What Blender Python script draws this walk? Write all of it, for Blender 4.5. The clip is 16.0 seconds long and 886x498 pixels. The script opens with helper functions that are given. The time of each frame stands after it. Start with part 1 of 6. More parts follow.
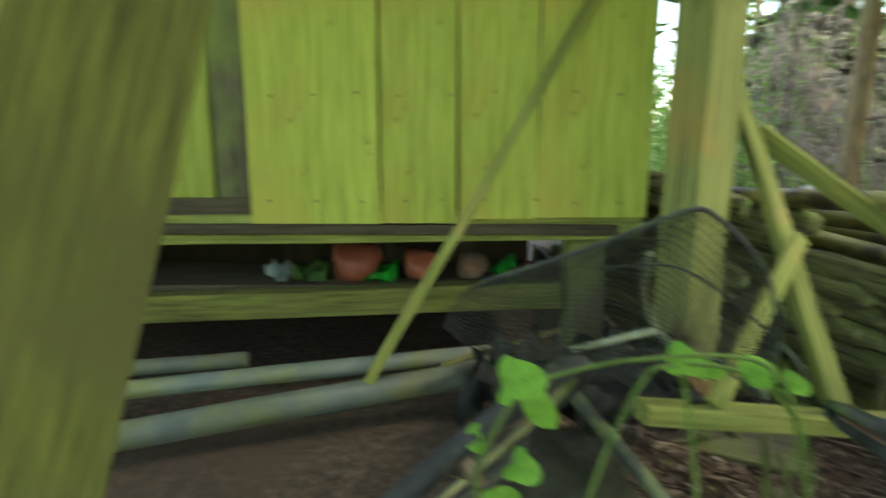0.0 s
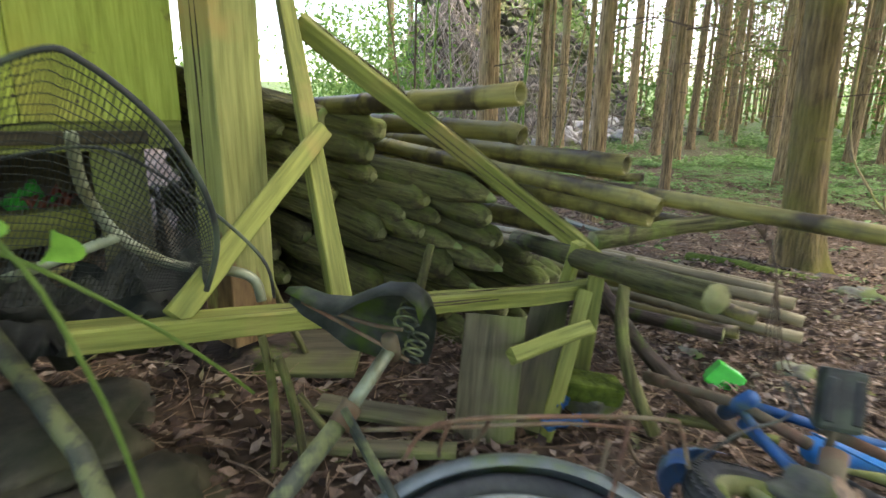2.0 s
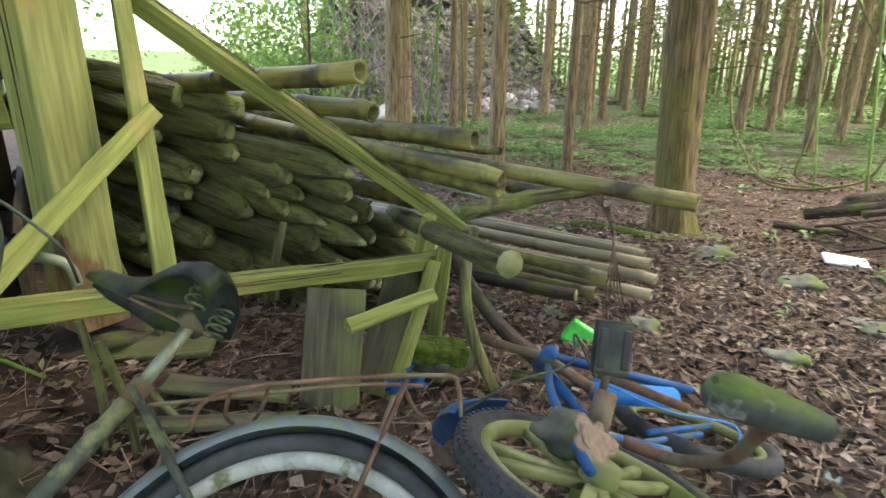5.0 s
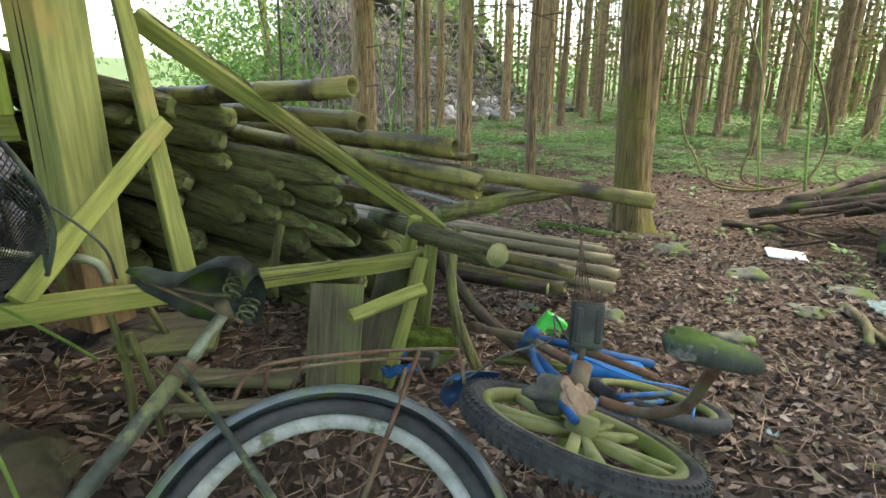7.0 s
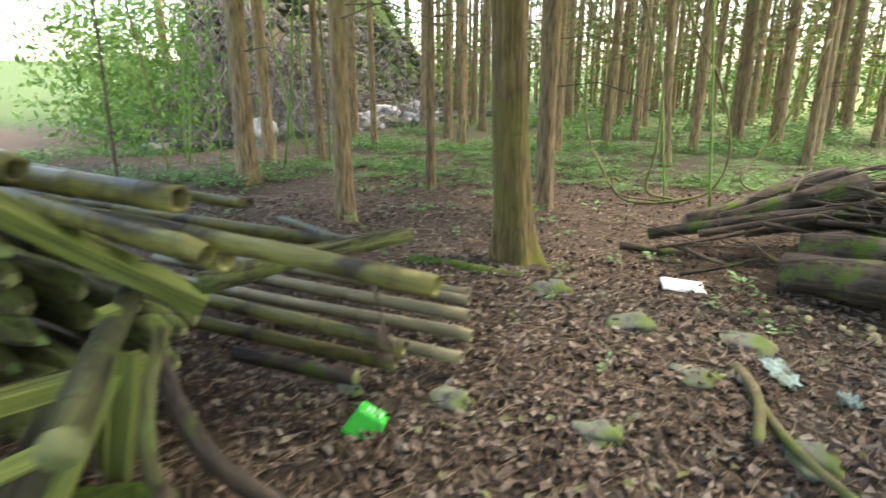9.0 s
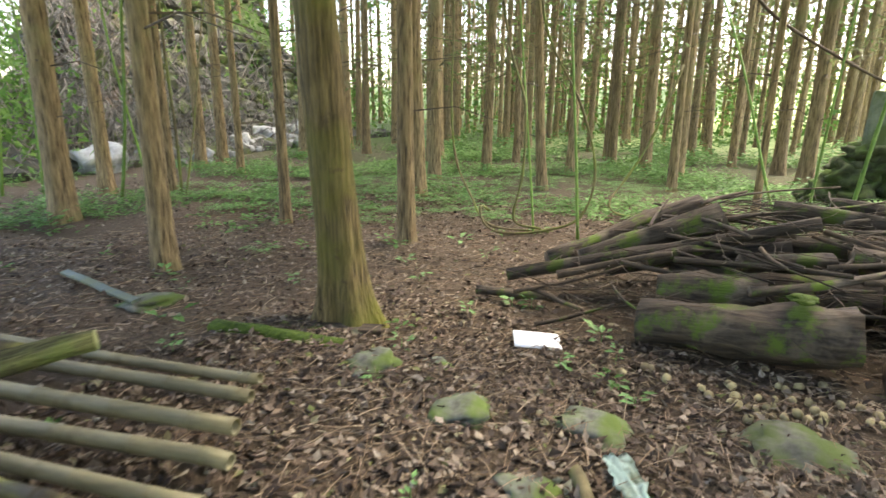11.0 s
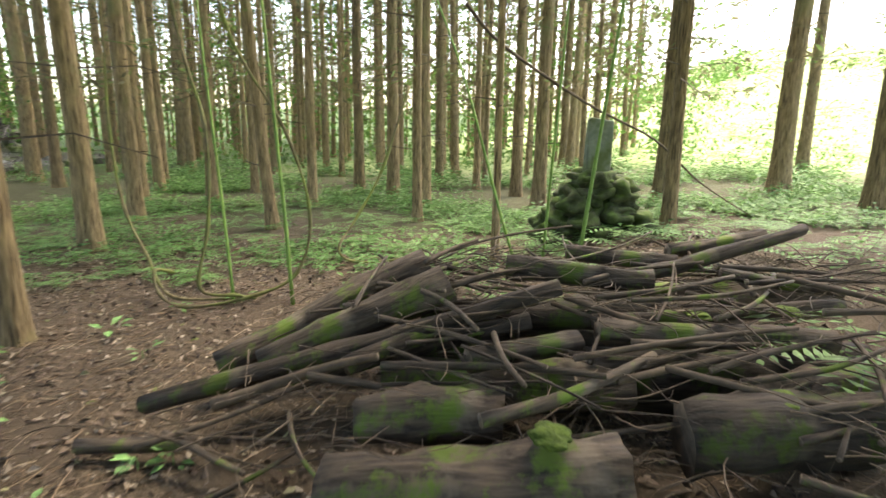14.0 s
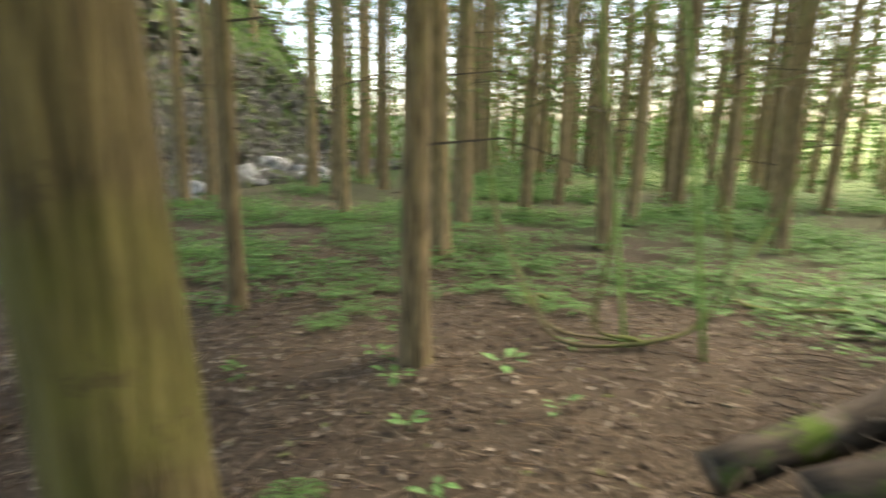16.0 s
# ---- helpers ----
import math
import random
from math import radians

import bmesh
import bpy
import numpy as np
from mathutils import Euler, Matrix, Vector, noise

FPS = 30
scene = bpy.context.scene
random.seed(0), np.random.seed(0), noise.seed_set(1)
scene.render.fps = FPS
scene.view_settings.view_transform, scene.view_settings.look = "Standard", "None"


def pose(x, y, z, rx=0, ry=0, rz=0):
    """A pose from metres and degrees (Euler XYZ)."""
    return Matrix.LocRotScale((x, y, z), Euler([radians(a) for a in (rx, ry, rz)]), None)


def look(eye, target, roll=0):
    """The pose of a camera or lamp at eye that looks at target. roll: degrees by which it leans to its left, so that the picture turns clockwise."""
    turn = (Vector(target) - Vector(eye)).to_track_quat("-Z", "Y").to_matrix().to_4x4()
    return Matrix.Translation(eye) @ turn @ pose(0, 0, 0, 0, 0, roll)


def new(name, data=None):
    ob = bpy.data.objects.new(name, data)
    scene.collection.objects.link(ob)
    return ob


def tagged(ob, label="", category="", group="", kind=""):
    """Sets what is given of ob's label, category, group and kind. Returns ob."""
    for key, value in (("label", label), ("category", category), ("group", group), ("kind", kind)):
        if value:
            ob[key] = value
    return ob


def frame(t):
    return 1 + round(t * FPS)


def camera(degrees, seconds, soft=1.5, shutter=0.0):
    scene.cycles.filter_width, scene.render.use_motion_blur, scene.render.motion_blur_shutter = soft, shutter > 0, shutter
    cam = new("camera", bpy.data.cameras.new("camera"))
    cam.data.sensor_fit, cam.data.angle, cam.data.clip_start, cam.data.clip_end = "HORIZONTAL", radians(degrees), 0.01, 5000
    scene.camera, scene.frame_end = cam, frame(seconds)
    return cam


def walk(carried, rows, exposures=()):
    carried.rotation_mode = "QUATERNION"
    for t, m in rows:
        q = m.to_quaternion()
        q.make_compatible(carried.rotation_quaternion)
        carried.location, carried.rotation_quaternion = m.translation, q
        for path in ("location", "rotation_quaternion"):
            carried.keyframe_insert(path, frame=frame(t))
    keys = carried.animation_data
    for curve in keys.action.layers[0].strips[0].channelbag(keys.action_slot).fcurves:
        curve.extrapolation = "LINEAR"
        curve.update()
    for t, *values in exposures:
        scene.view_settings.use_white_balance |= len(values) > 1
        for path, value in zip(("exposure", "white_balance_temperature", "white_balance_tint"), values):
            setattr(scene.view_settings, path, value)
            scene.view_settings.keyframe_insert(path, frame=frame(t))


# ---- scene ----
cam = camera(77.7, 16.0, 1.5, 0.6)
METRES, EYE, TILT, LEAN, TURN = 7.0, 1.3, 0.0, 0.0, 0.0
ROWS = [
    (0.0, 0.0, 0.0, 0.0, 0.02, -10.42, -0.11),
    (0.5, 0.0249, -0.0159, -0.0075, -13.1, -11.26, -0.41),
    (1.0, 0.0583, -0.035, -0.0151, -22.24, -12.35, -0.46),
    (1.5, 0.0782, -0.0267, -0.0187, -27.73, -13.57, -0.55),
    (2.0, 0.0941, 0.0128, -0.03, -28.69, -14.63, -0.66),
    (2.5, 0.0993, 0.0431, -0.037, -28.38, -15.3, -0.63),
    (3.0, 0.1075, 0.0445, -0.0398, -27.34, -15.98, -0.48),
    (3.5, 0.1227, 0.0298, -0.0373, -27.24, -17.07, -0.35),
    (4.0, 0.1338, 0.0119, -0.0331, -29.02, -17.72, -0.36),
    (4.5, 0.1308, -0.0049, -0.0286, -32.83, -17.74, -0.44),
    (7.0, 0.097, -0.0315, -0.0229, -39.97, -16.64, -0.45),
    (7.5, 0.1026, -0.0287, -0.0201, -40.39, -16.57, -0.38),
    (8.0, 0.1352, -0.0195, -0.0185, -41.21, -16.63, -0.31),
    (8.5, 0.1769, -0.012, -0.0132, -43.3, -16.7, -0.21),
    (9.0, 0.2326, -0.0118, -0.0148, -46.25, -16.32, -0.16),
    (11.5, 0.3902, 0.0021, -0.0064, -58.44, -14.22, -0.56),
    (12.0, 0.4373, 0.0123, -0.0043, -60.55, -14.12, -0.54),
    (12.5, 0.4714, 0.0064, -0.0038, -63.54, -13.27, -0.52),
    (13.0, 0.5178, -0.007, -0.0092, -68.16, -12.94, -0.46),
    (13.5, 0.5418, -0.0184, -0.0055, -73.84, -12.46, -0.6),
    (14.0, 0.575, -0.0043, -0.0007, -79.74, -11.98, -0.78),
    (14.5, 0.6143, 0.0274, -0.0015, -81.61, -11.63, -0.98),
    (15.0, 0.6382, 0.0758, -0.0003, -79.92, -11.41, -1.06),
    (15.5, 0.6375, 0.1391, -0.0034, -69.7, -11.18, -1.32),
    (16.0, 0.6319, 0.1929, -0.0072, -53.66, -11.38, -1.16),
]
walk(cam, [(t, pose(0, 0, EYE, TILT, LEAN, TURN) @ pose(METRES * x, METRES * y, METRES * z, 90 + pitch, roll, yaw)) for t, x, y, z, yaw, pitch, roll in ROWS],
     [(0.0, 3.05, 7300, 4), (2.0, 3.2, 7200, 20), (4.0, 3.4, 7200, 20), (7.0, 3.2, 7100, 15), (9.0, 3.2, 7300, 14), (11.5, 3.1, 7400, 13), (13.0, 3.0, 7400, 13), (14.5, 2.85, 7400, 10), (16.0, 2.72, 7700, 9)])

# ---- world, sun, exposure ----
world = bpy.data.worlds.new("world")
scene.world = world
world.use_nodes = True
wn = world.node_tree
sky = wn.nodes.new("ShaderNodeTexSky")
sky.sky_type, sky.sun_disc = "NISHITA", False
sky.sun_elevation, sky.sun_rotation = radians(58), radians(115)
sky.air_density, sky.dust_density = 1.0, 3.0
wn.links.new(sky.outputs[0], wn.nodes["Background"].inputs[0])
wn.nodes["Background"].inputs[1].default_value = 0.15
sun_data = bpy.data.lights.new("sun", "SUN")
sun_data.energy, sun_data.angle, sun_data.color = 1.3, radians(14), (1.0, 0.96, 0.88)
sun = new("sun", sun_data)
SUN_FROM = Vector((math.sin(radians(115)) * math.cos(radians(58)), math.cos(radians(115)) * math.cos(radians(58)), math.sin(radians(58))))
sun.matrix_world = look(SUN_FROM * 40, (0, 0, 0))


# ---- materials ----
def nodes_of(name):
    m = bpy.data.materials.new(name)
    m.use_nodes = True
    t = m.node_tree
    return m, t, t.nodes["Principled BSDF"]


def noise_of(t, vec, scale, detail=6.0, rough=0.6):
    n = t.nodes.new("ShaderNodeTexNoise")
    n.inputs["Scale"].default_value, n.inputs["Detail"].default_value, n.inputs["Roughness"].default_value = scale, detail, rough
    t.links.new(vec, n.inputs["Vector"])
    return n.outputs["Fac"]


def ramp(t, fac, stops):
    r = t.nodes.new("ShaderNodeValToRGB")
    els = r.color_ramp.elements
    while len(els) < len(stops):
        els.new(0.5)
    for e, (p, c) in zip(els, stops):
        e.position, e.color = p, (*c, 1) if len(c) == 3 else c
    t.links.new(fac, r.inputs[0])
    return r.outputs[0]


def mix(t, fac, a, b):
    n = t.nodes.new("ShaderNodeMix")
    n.data_type = "RGBA"
    for sock, v in ((n.inputs["Factor"], fac), (n.inputs["A"], a), (n.inputs["B"], b)):
        if hasattr(v, "is_linked"):
            t.links.new(v, sock)
        else:
            sock.default_value = v if isinstance(v, (int, float)) else (*v, 1)
    return n.outputs["Result"]


def surface(name, dark, light, scale=8.0, stretch=(1, 1, 1), patch=None, patch_scale=2.0, patch_at=(0.45, 0.62), rough=0.8, bump=0.4, depth=0.01,
            spread=0.25, metal=0.0, up=None, island=False, patch2=None, patch2_scale=5.0, patch2_at=(0.5, 0.62), sheen=0.0):
    """Grain between two colours, one or two kinds of patches over it, relief from the grain, a shade of its own for each piece."""
    m, t, b = nodes_of(name)
    co = t.nodes.new("ShaderNodeTexCoord").outputs["Object"]
    mp = t.nodes.new("ShaderNodeMapping")
    mp.inputs["Scale"].default_value = stretch
    t.links.new(co, mp.inputs["Vector"])
    grain = noise_of(t, mp.outputs[0], scale)
    col = ramp(t, grain, [(0.3, dark), (0.7, light)])
    if patch:
        col = mix(t, ramp(t, noise_of(t, co, patch_scale, 4.0), [(patch_at[0], (0, 0, 0)), (patch_at[1], (1, 1, 1))]), col, patch)
    if patch2:
        col = mix(t, ramp(t, noise_of(t, co, patch2_scale, 8.0, 0.7), [(patch2_at[0], (0, 0, 0)), (patch2_at[1], (1, 1, 1))]), col, patch2)
    if up:
        g = t.nodes.new("ShaderNodeNewGeometry")
        s = t.nodes.new("ShaderNodeSeparateXYZ")
        t.links.new(g.outputs["Normal"], s.inputs[0])
        f = t.nodes.new("ShaderNodeMath")
        f.operation = "MULTIPLY"
        t.links.new(ramp(t, s.outputs["Z"], [(0.15, (0, 0, 0)), (0.8, (1, 1, 1))]), f.inputs[0])
        t.links.new(ramp(t, noise_of(t, co, 5.0, 6.0), [(0.4, (0, 0, 0)), (0.6, (1, 1, 1))]), f.inputs[1])
        col = mix(t, f.outputs[0], col, up)
    h = t.nodes.new("ShaderNodeHueSaturation")
    if island:
        src = t.nodes.new("ShaderNodeNewGeometry").outputs["Random Per Island"]
    else:
        src = t.nodes.new("ShaderNodeObjectInfo").outputs["Random"]
    mr = t.nodes.new("ShaderNodeMapRange")
    mr.inputs["To Min"].default_value, mr.inputs["To Max"].default_value = 1 - spread, 1 + spread
    t.links.new(src, mr.inputs["Value"])
    t.links.new(mr.outputs[0], h.inputs["Value"])
    t.links.new(col, h.inputs["Color"])
    t.links.new(h.outputs[0], b.inputs["Base Color"])
    b.inputs["Roughness"].default_value, b.inputs["Metallic"].default_value = rough, metal
    b.inputs["Specular IOR Level"].default_value = 0.3
    if bump:
        n = t.nodes.new("ShaderNodeBump")
        n.inputs["Strength"].default_value, n.inputs["Distance"].default_value = bump, depth
        t.links.new(grain, n.inputs["Height"])
        t.links.new(n.outputs[0], b.inputs["Normal"])
    return m


def leaf_material(name, stops, rough=0.6, through_light=0.0):
    """Leaves: each one takes a colour of its own along the stops; thin ones let light through."""
    m, t, b = nodes_of(name)
    g = t.nodes.new("ShaderNodeNewGeometry").outputs["Random Per Island"]
    co = t.nodes.new("ShaderNodeTexCoord").outputs["Object"]
    col = ramp(t, g, stops)
    col = mix(t, ramp(t, noise_of(t, co, 60.0, 3.0), [(0.35, (0, 0, 0)), (0.75, (0.5, 0.5, 0.5))]), col, tuple(c * 0.5 for c in stops[0][1]))
    t.links.new(col, b.inputs["Base Color"])
    b.inputs["Roughness"].default_value = rough
    b.inputs["Specular IOR Level"].default_value = 0.25
    if through_light:
        tr = t.nodes.new("ShaderNodeBsdfTranslucent")
        t.links.new(col, tr.inputs["Color"])
        ms = t.nodes.new("ShaderNodeMixShader")
        ms.inputs[0].default_value = through_light
        t.links.new(b.outputs[0], ms.inputs[1])
        t.links.new(tr.outputs[0], ms.inputs[2])
        t.links.new(ms.outputs[0], t.nodes["Material Output"].inputs["Surface"])
    return m


M_PLANK = surface("algae_plank", (0.22, 0.27, 0.038), (0.42, 0.49, 0.09), 3.0, (1.2, 16, 16), (0.36, 0.32, 0.06), 1.6, (0.5, 0.7), 0.75, 0.5, 0.004, 0.15,
                  patch2=(0.16, 0.15, 0.04), patch2_scale=7.0, patch2_at=(0.62, 0.72))
M_BEAM = surface("algae_beam", (0.1, 0.12, 0.025), (0.27, 0.31, 0.075), 3.0, (1.0, 20, 20), (0.3, 0.24, 0.08), 2.2, (0.56, 0.72), 0.8, 0.6, 0.004, 0.15)
M_GREY = surface("grey_wood", (0.045, 0.042, 0.025), (0.145, 0.135, 0.078), 3.0, (1.2, 18, 18), (0.16, 0.2, 0.05), 2.0, (0.45, 0.7), 0.85, 0.7, 0.006, 0.3)
M_OLIVE = surface("olive_plank", (0.055, 0.062, 0.014), (0.17, 0.185, 0.04), 3.0, (1.2, 16, 16), (0.1, 0.1, 0.03), 1.5, (0.5, 0.66), 0.85, 0.6, 0.004, 0.1)
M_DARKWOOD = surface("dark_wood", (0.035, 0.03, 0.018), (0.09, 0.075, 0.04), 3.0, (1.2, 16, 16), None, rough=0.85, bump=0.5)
M_STAKE = surface("stake_wood", (0.016, 0.016, 0.007), (0.2, 0.205, 0.075), 3.2, (0.7, 14, 14), (0.15, 0.19, 0.045), 5.0, (0.5, 0.66), 0.9, 1.0, 0.02, 0.35, patch2=(0.07, 0.06, 0.035), patch2_scale=9.0, patch2_at=(0.56, 0.66))
# Pale wood of the ends, made lighter still for light on the stake tips.
M_STAKE_END = surface("stake_end", (0.13, 0.14, 0.055), (0.34, 0.345, 0.15), 14.0, (1, 1, 1), (0.14, 0.24, 0.06), 6.0, (0.5, 0.66), 0.9, 0.8, 0.008, 0.3)
M_BAMBOO = surface("old_bamboo", (0.07, 0.065, 0.02), (0.25, 0.235, 0.07), 3.0, (1.0, 9, 9), (0.045, 0.036, 0.02), 4.5, (0.48, 0.6), 0.5, 0.25, 0.003, 0.25)
M_BAMBOO_PALE = surface("pale_bamboo", (0.1, 0.09, 0.045), (0.26, 0.23, 0.13), 3.0, (1.0, 9, 9), (0.12, 0.1, 0.05), 4.0, (0.52, 0.66), 0.55, 0.25, 0.003, 0.2)
M_BARK = surface("cedar_bark", (0.035, 0.023, 0.012), (0.4, 0.285, 0.145), 4.5, (10, 10, 1.0), (0.22, 0.2, 0.085), 1.1, (0.52, 0.68), 0.9, 1.0, 0.03, 0.22,
                 patch2=(0.25, 0.165, 0.08), patch2_scale=2.6, patch2_at=(0.58, 0.7))
M_BARK_MOSS = surface("mossy_bark", (0.025, 0.018, 0.008), (0.27, 0.195, 0.085), 4.5, (11, 11, 1.0), (0.15, 0.145, 0.026), 1.0, (0.42, 0.62), 0.9, 1.0, 0.03, 0.1,
                      patch2=(0.1, 0.07, 0.035), patch2_scale=6.0, patch2_at=(0.6, 0.68))
M_LOG = surface("rotting_log", (0.01, 0.008, 0.006), (0.095, 0.072, 0.05), 4.0, (1.0, 9, 9), (0.13, 0.105, 0.075), 3.5, (0.58, 0.72), 0.85, 1.0, 0.014, 0.5, patch2=(0.075, 0.115, 0.015), patch2_scale=4.0, patch2_at=(0.55, 0.64))
M_LOG_END = surface("log_end", (0.05, 0.04, 0.03), (0.17, 0.13, 0.09), 16.0, rough=0.9, bump=0.6)
M_TABLET = surface("tablet_stone", (0.13, 0.15, 0.11), (0.27, 0.3, 0.22), 7.0, patch=(0.1, 0.13, 0.05), patch_scale=3.0, rough=0.9, bump=0.5)
M_TWIG = surface("dead_twig", (0.04, 0.03, 0.02), (0.13, 0.095, 0.063), 9.0, (1, 1, 1), None, rough=0.85, bump=0.3, island=True, spread=0.5)
M_STONE = surface("mossy_stone", (0.05, 0.052, 0.042), (0.2, 0.205, 0.165), 14.0, (1, 1, 1), (0.09, 0.12, 0.03), 4.0, (0.48, 0.64), 0.9, 0.6, 0.01, 0.25, up=(0.085, 0.125, 0.025))
M_SLAB = surface("dark_slab", (0.035, 0.033, 0.02), (0.12, 0.11, 0.068), 9.0, (1, 1, 1), (0.05, 0.055, 0.025), 3.0, (0.5, 0.66), 0.9, 0.7, 0.012, 0.2)
M_MOSS_STONE = surface("dark_mossy_stone", (0.018, 0.022, 0.011), (0.085, 0.095, 0.045), 11.0, (1, 1, 1), (0.035, 0.05, 0.012), 3.0, (0.45, 0.6), 0.95, 0.8, 0.02, 0.35, up=(0.06, 0.1, 0.016))
M_BANK_STONE = surface("bank_stone", (0.03, 0.03, 0.024), (0.12, 0.115, 0.095), 6.0, (1, 1, 1), (0.08, 0.1, 0.03), 1.2, (0.48, 0.62), 0.9, 0.6, 0.02, 0.4, island=True)
M_RUBBLE_ONE = surface("pale_boulder", (0.14, 0.14, 0.13), (0.36, 0.37, 0.35), 5.0, (1, 1, 1), (0.16, 0.17, 0.12), 2.0, (0.5, 0.66), 0.9, 0.6, 0.02, 0.4)
M_DEADSTEM = surface("bleached_stem", (0.1, 0.085, 0.07), (0.3, 0.27, 0.235), 9.0, rough=0.9, bump=0.2, island=True, spread=0.45)
M_MOSS = surface("moss", (0.032, 0.055, 0.007), (0.1, 0.15, 0.018), 30.0, rough=0.95, bump=1.0, depth=0.02)
M_RUBBER = surface("old_rubber", (0.018, 0.02, 0.02), (0.05, 0.055, 0.05), 20.0, patch=(0.1, 0.12, 0.05), patch_scale=6.0, patch_at=(0.58, 0.75), rough=0.7, bump=0.3, depth=0.003)
M_MUD_GUARD = surface("mudguard_steel", (0.1, 0.13, 0.12), (0.2, 0.25, 0.23), 12.0, patch=(0.15, 0.22, 0.05), patch_scale=5.0, patch_at=(0.48, 0.62), rough=0.4, bump=0.1, metal=0.3)
M_WHITEWALL = surface("flaking_white", (0.22, 0.25, 0.2), (0.42, 0.45, 0.39), 25.0, patch=(0.11, 0.13, 0.055), patch_scale=14.0, patch_at=(0.54, 0.64), rough=0.7, bump=0.3, depth=0.003)
M_FRAME = surface("chipped_frame_paint", (0.025, 0.034, 0.026), (0.075, 0.09, 0.06), 30.0, patch=(0.14, 0.17, 0.07), patch_scale=12.0, patch_at=(0.5, 0.6), rough=0.6, bump=0.3, depth=0.003)
M_CHROME = surface("dull_chrome", (0.16, 0.2, 0.13), (0.32, 0.37, 0.25), 15.0, patch=(0.15, 0.15, 0.07), patch_scale=8.0, patch_at=(0.5, 0.65), rough=0.45, bump=0.1, metal=0.25)
M_RUST = surface("rust", (0.06, 0.035, 0.02), (0.2, 0.11, 0.065), 22.0, patch=(0.14, 0.12, 0.07), patch_scale=9.0, rough=0.9, bump=0.6, depth=0.003)
M_LEATHER = surface("saddle_vinyl", (0.035, 0.045, 0.038), (0.12, 0.14, 0.11), 18.0, patch=(0.09, 0.16, 0.025), patch_scale=6.0, patch_at=(0.48, 0.6), rough=0.5, bump=0.3, depth=0.003)
M_SADDLE_MOSS = surface("mossy_vinyl", (0.02, 0.025, 0.02), (0.06, 0.07, 0.055), 22.0, patch=(0.3, 0.31, 0.27), patch_scale=9.0, patch_at=(0.6, 0.68), rough=0.8, bump=0.8, depth=0.006, up=(0.1, 0.15, 0.02))
M_GREEN_RIM = surface("algae_rim", (0.15, 0.17, 0.06), (0.3, 0.32, 0.14), 14.0, patch=(0.13, 0.17, 0.035), patch_scale=7.0, rough=0.75, bump=0.2, depth=0.003)
M_BLUE = surface("blue_paint", (0.01, 0.07, 0.2), (0.02, 0.14, 0.34), 12.0, patch=(0.1, 0.16, 0.14), patch_scale=9.0, patch_at=(0.55, 0.68), rough=0.45, bump=0.1)
M_BLUE_PLASTIC = surface("blue_plastic", (0.01, 0.12, 0.36), (0.03, 0.24, 0.55), 6.0, rough=0.4, bump=0.0)
M_GREEN_PLASTIC = surface("green_plastic", (0.02, 0.42, 0.04), (0.04, 0.6, 0.06), 8.0, rough=0.35, bump=0.0)
M_WHITE_PLASTIC = surface("white_plastic", (0.7, 0.72, 0.7), (0.85, 0.86, 0.84), 20.0, patch=(0.5, 0.5, 0.45), patch_scale=15.0, patch_at=(0.6, 0.7), rough=0.5, bump=0.1)
M_BLACK_PLASTIC = surface("black_plastic", (0.015, 0.018, 0.016), (0.04, 0.045, 0.04), 12.0, patch=(0.06, 0.08, 0.05), patch_scale=8.0, rough=0.5, bump=0.1)
M_ORANGE = surface("orange_plastic", (0.16, 0.05, 0.025), (0.28, 0.085, 0.045), 8.0, rough=0.5, bump=0.1)
M_PVC = surface("grey_pipe", (0.075, 0.1, 0.085), (0.14, 0.175, 0.145), 8.0, patch=(0.12, 0.14, 0.06), patch_scale=4.0, rough=0.5, bump=0.05)
M_TARP = surface("dark_netting", (0.02, 0.025, 0.022), (0.05, 0.06, 0.05), 20.0, rough=0.7, bump=0.4)
M_FILM = surface("torn_film", (0.35, 0.5, 0.45), (0.6, 0.72, 0.66), 12.0, patch=(0.2, 0.26, 0.18), patch_scale=8.0, rough=0.4, bump=0.4)
M_LITTER = leaf_material("leaf_litter", [(0.0, (0.03, 0.02, 0.014)), (0.35, (0.09, 0.062, 0.042)), (0.7, (0.2, 0.148, 0.105)), (0.94, (0.36, 0.3, 0.225)), (1.0, (0.16, 0.18, 0.05))], 0.75)
M_NEEDLE = leaf_material("needle_litter", [(0.0, (0.09, 0.06, 0.035)), (0.5, (0.26, 0.18, 0.11)), (1.0, (0.42, 0.33, 0.22))], 0.8)
M_FERN = leaf_material("fern_green", [(0.0, (0.065, 0.14, 0.03)), (0.5, (0.13, 0.27, 0.07)), (1.0, (0.22, 0.38, 0.12))], 0.55, 0.35)
M_SEEDLING = surface("seedling_green", (0.07, 0.16, 0.04), (0.16, 0.3, 0.09), 30.0, rough=0.55, bump=0.2, spread=0.35)
M_VINE = leaf_material("vine_green", [(0.0, (0.09, 0.3, 0.02)), (0.5, (0.14, 0.4, 0.03)), (1.0, (0.22, 0.46, 0.06))], 0.5, 0.35)
M_DRY_SPRAY = leaf_material("dry_spray", [(0.0, (0.1, 0.085, 0.05)), (0.4, (0.19, 0.17, 0.085)), (0.7, (0.14, 0.21, 0.06)), (1.0, (0.22, 0.31, 0.1))], 0.7, 0.45)
M_FOLIAGE = leaf_material("cedar_foliage", [(0.0, (0.03, 0.07, 0.02)), (0.5, (0.06, 0.13, 0.035)), (1.0, (0.12, 0.21, 0.06))], 0.6, 0.35)
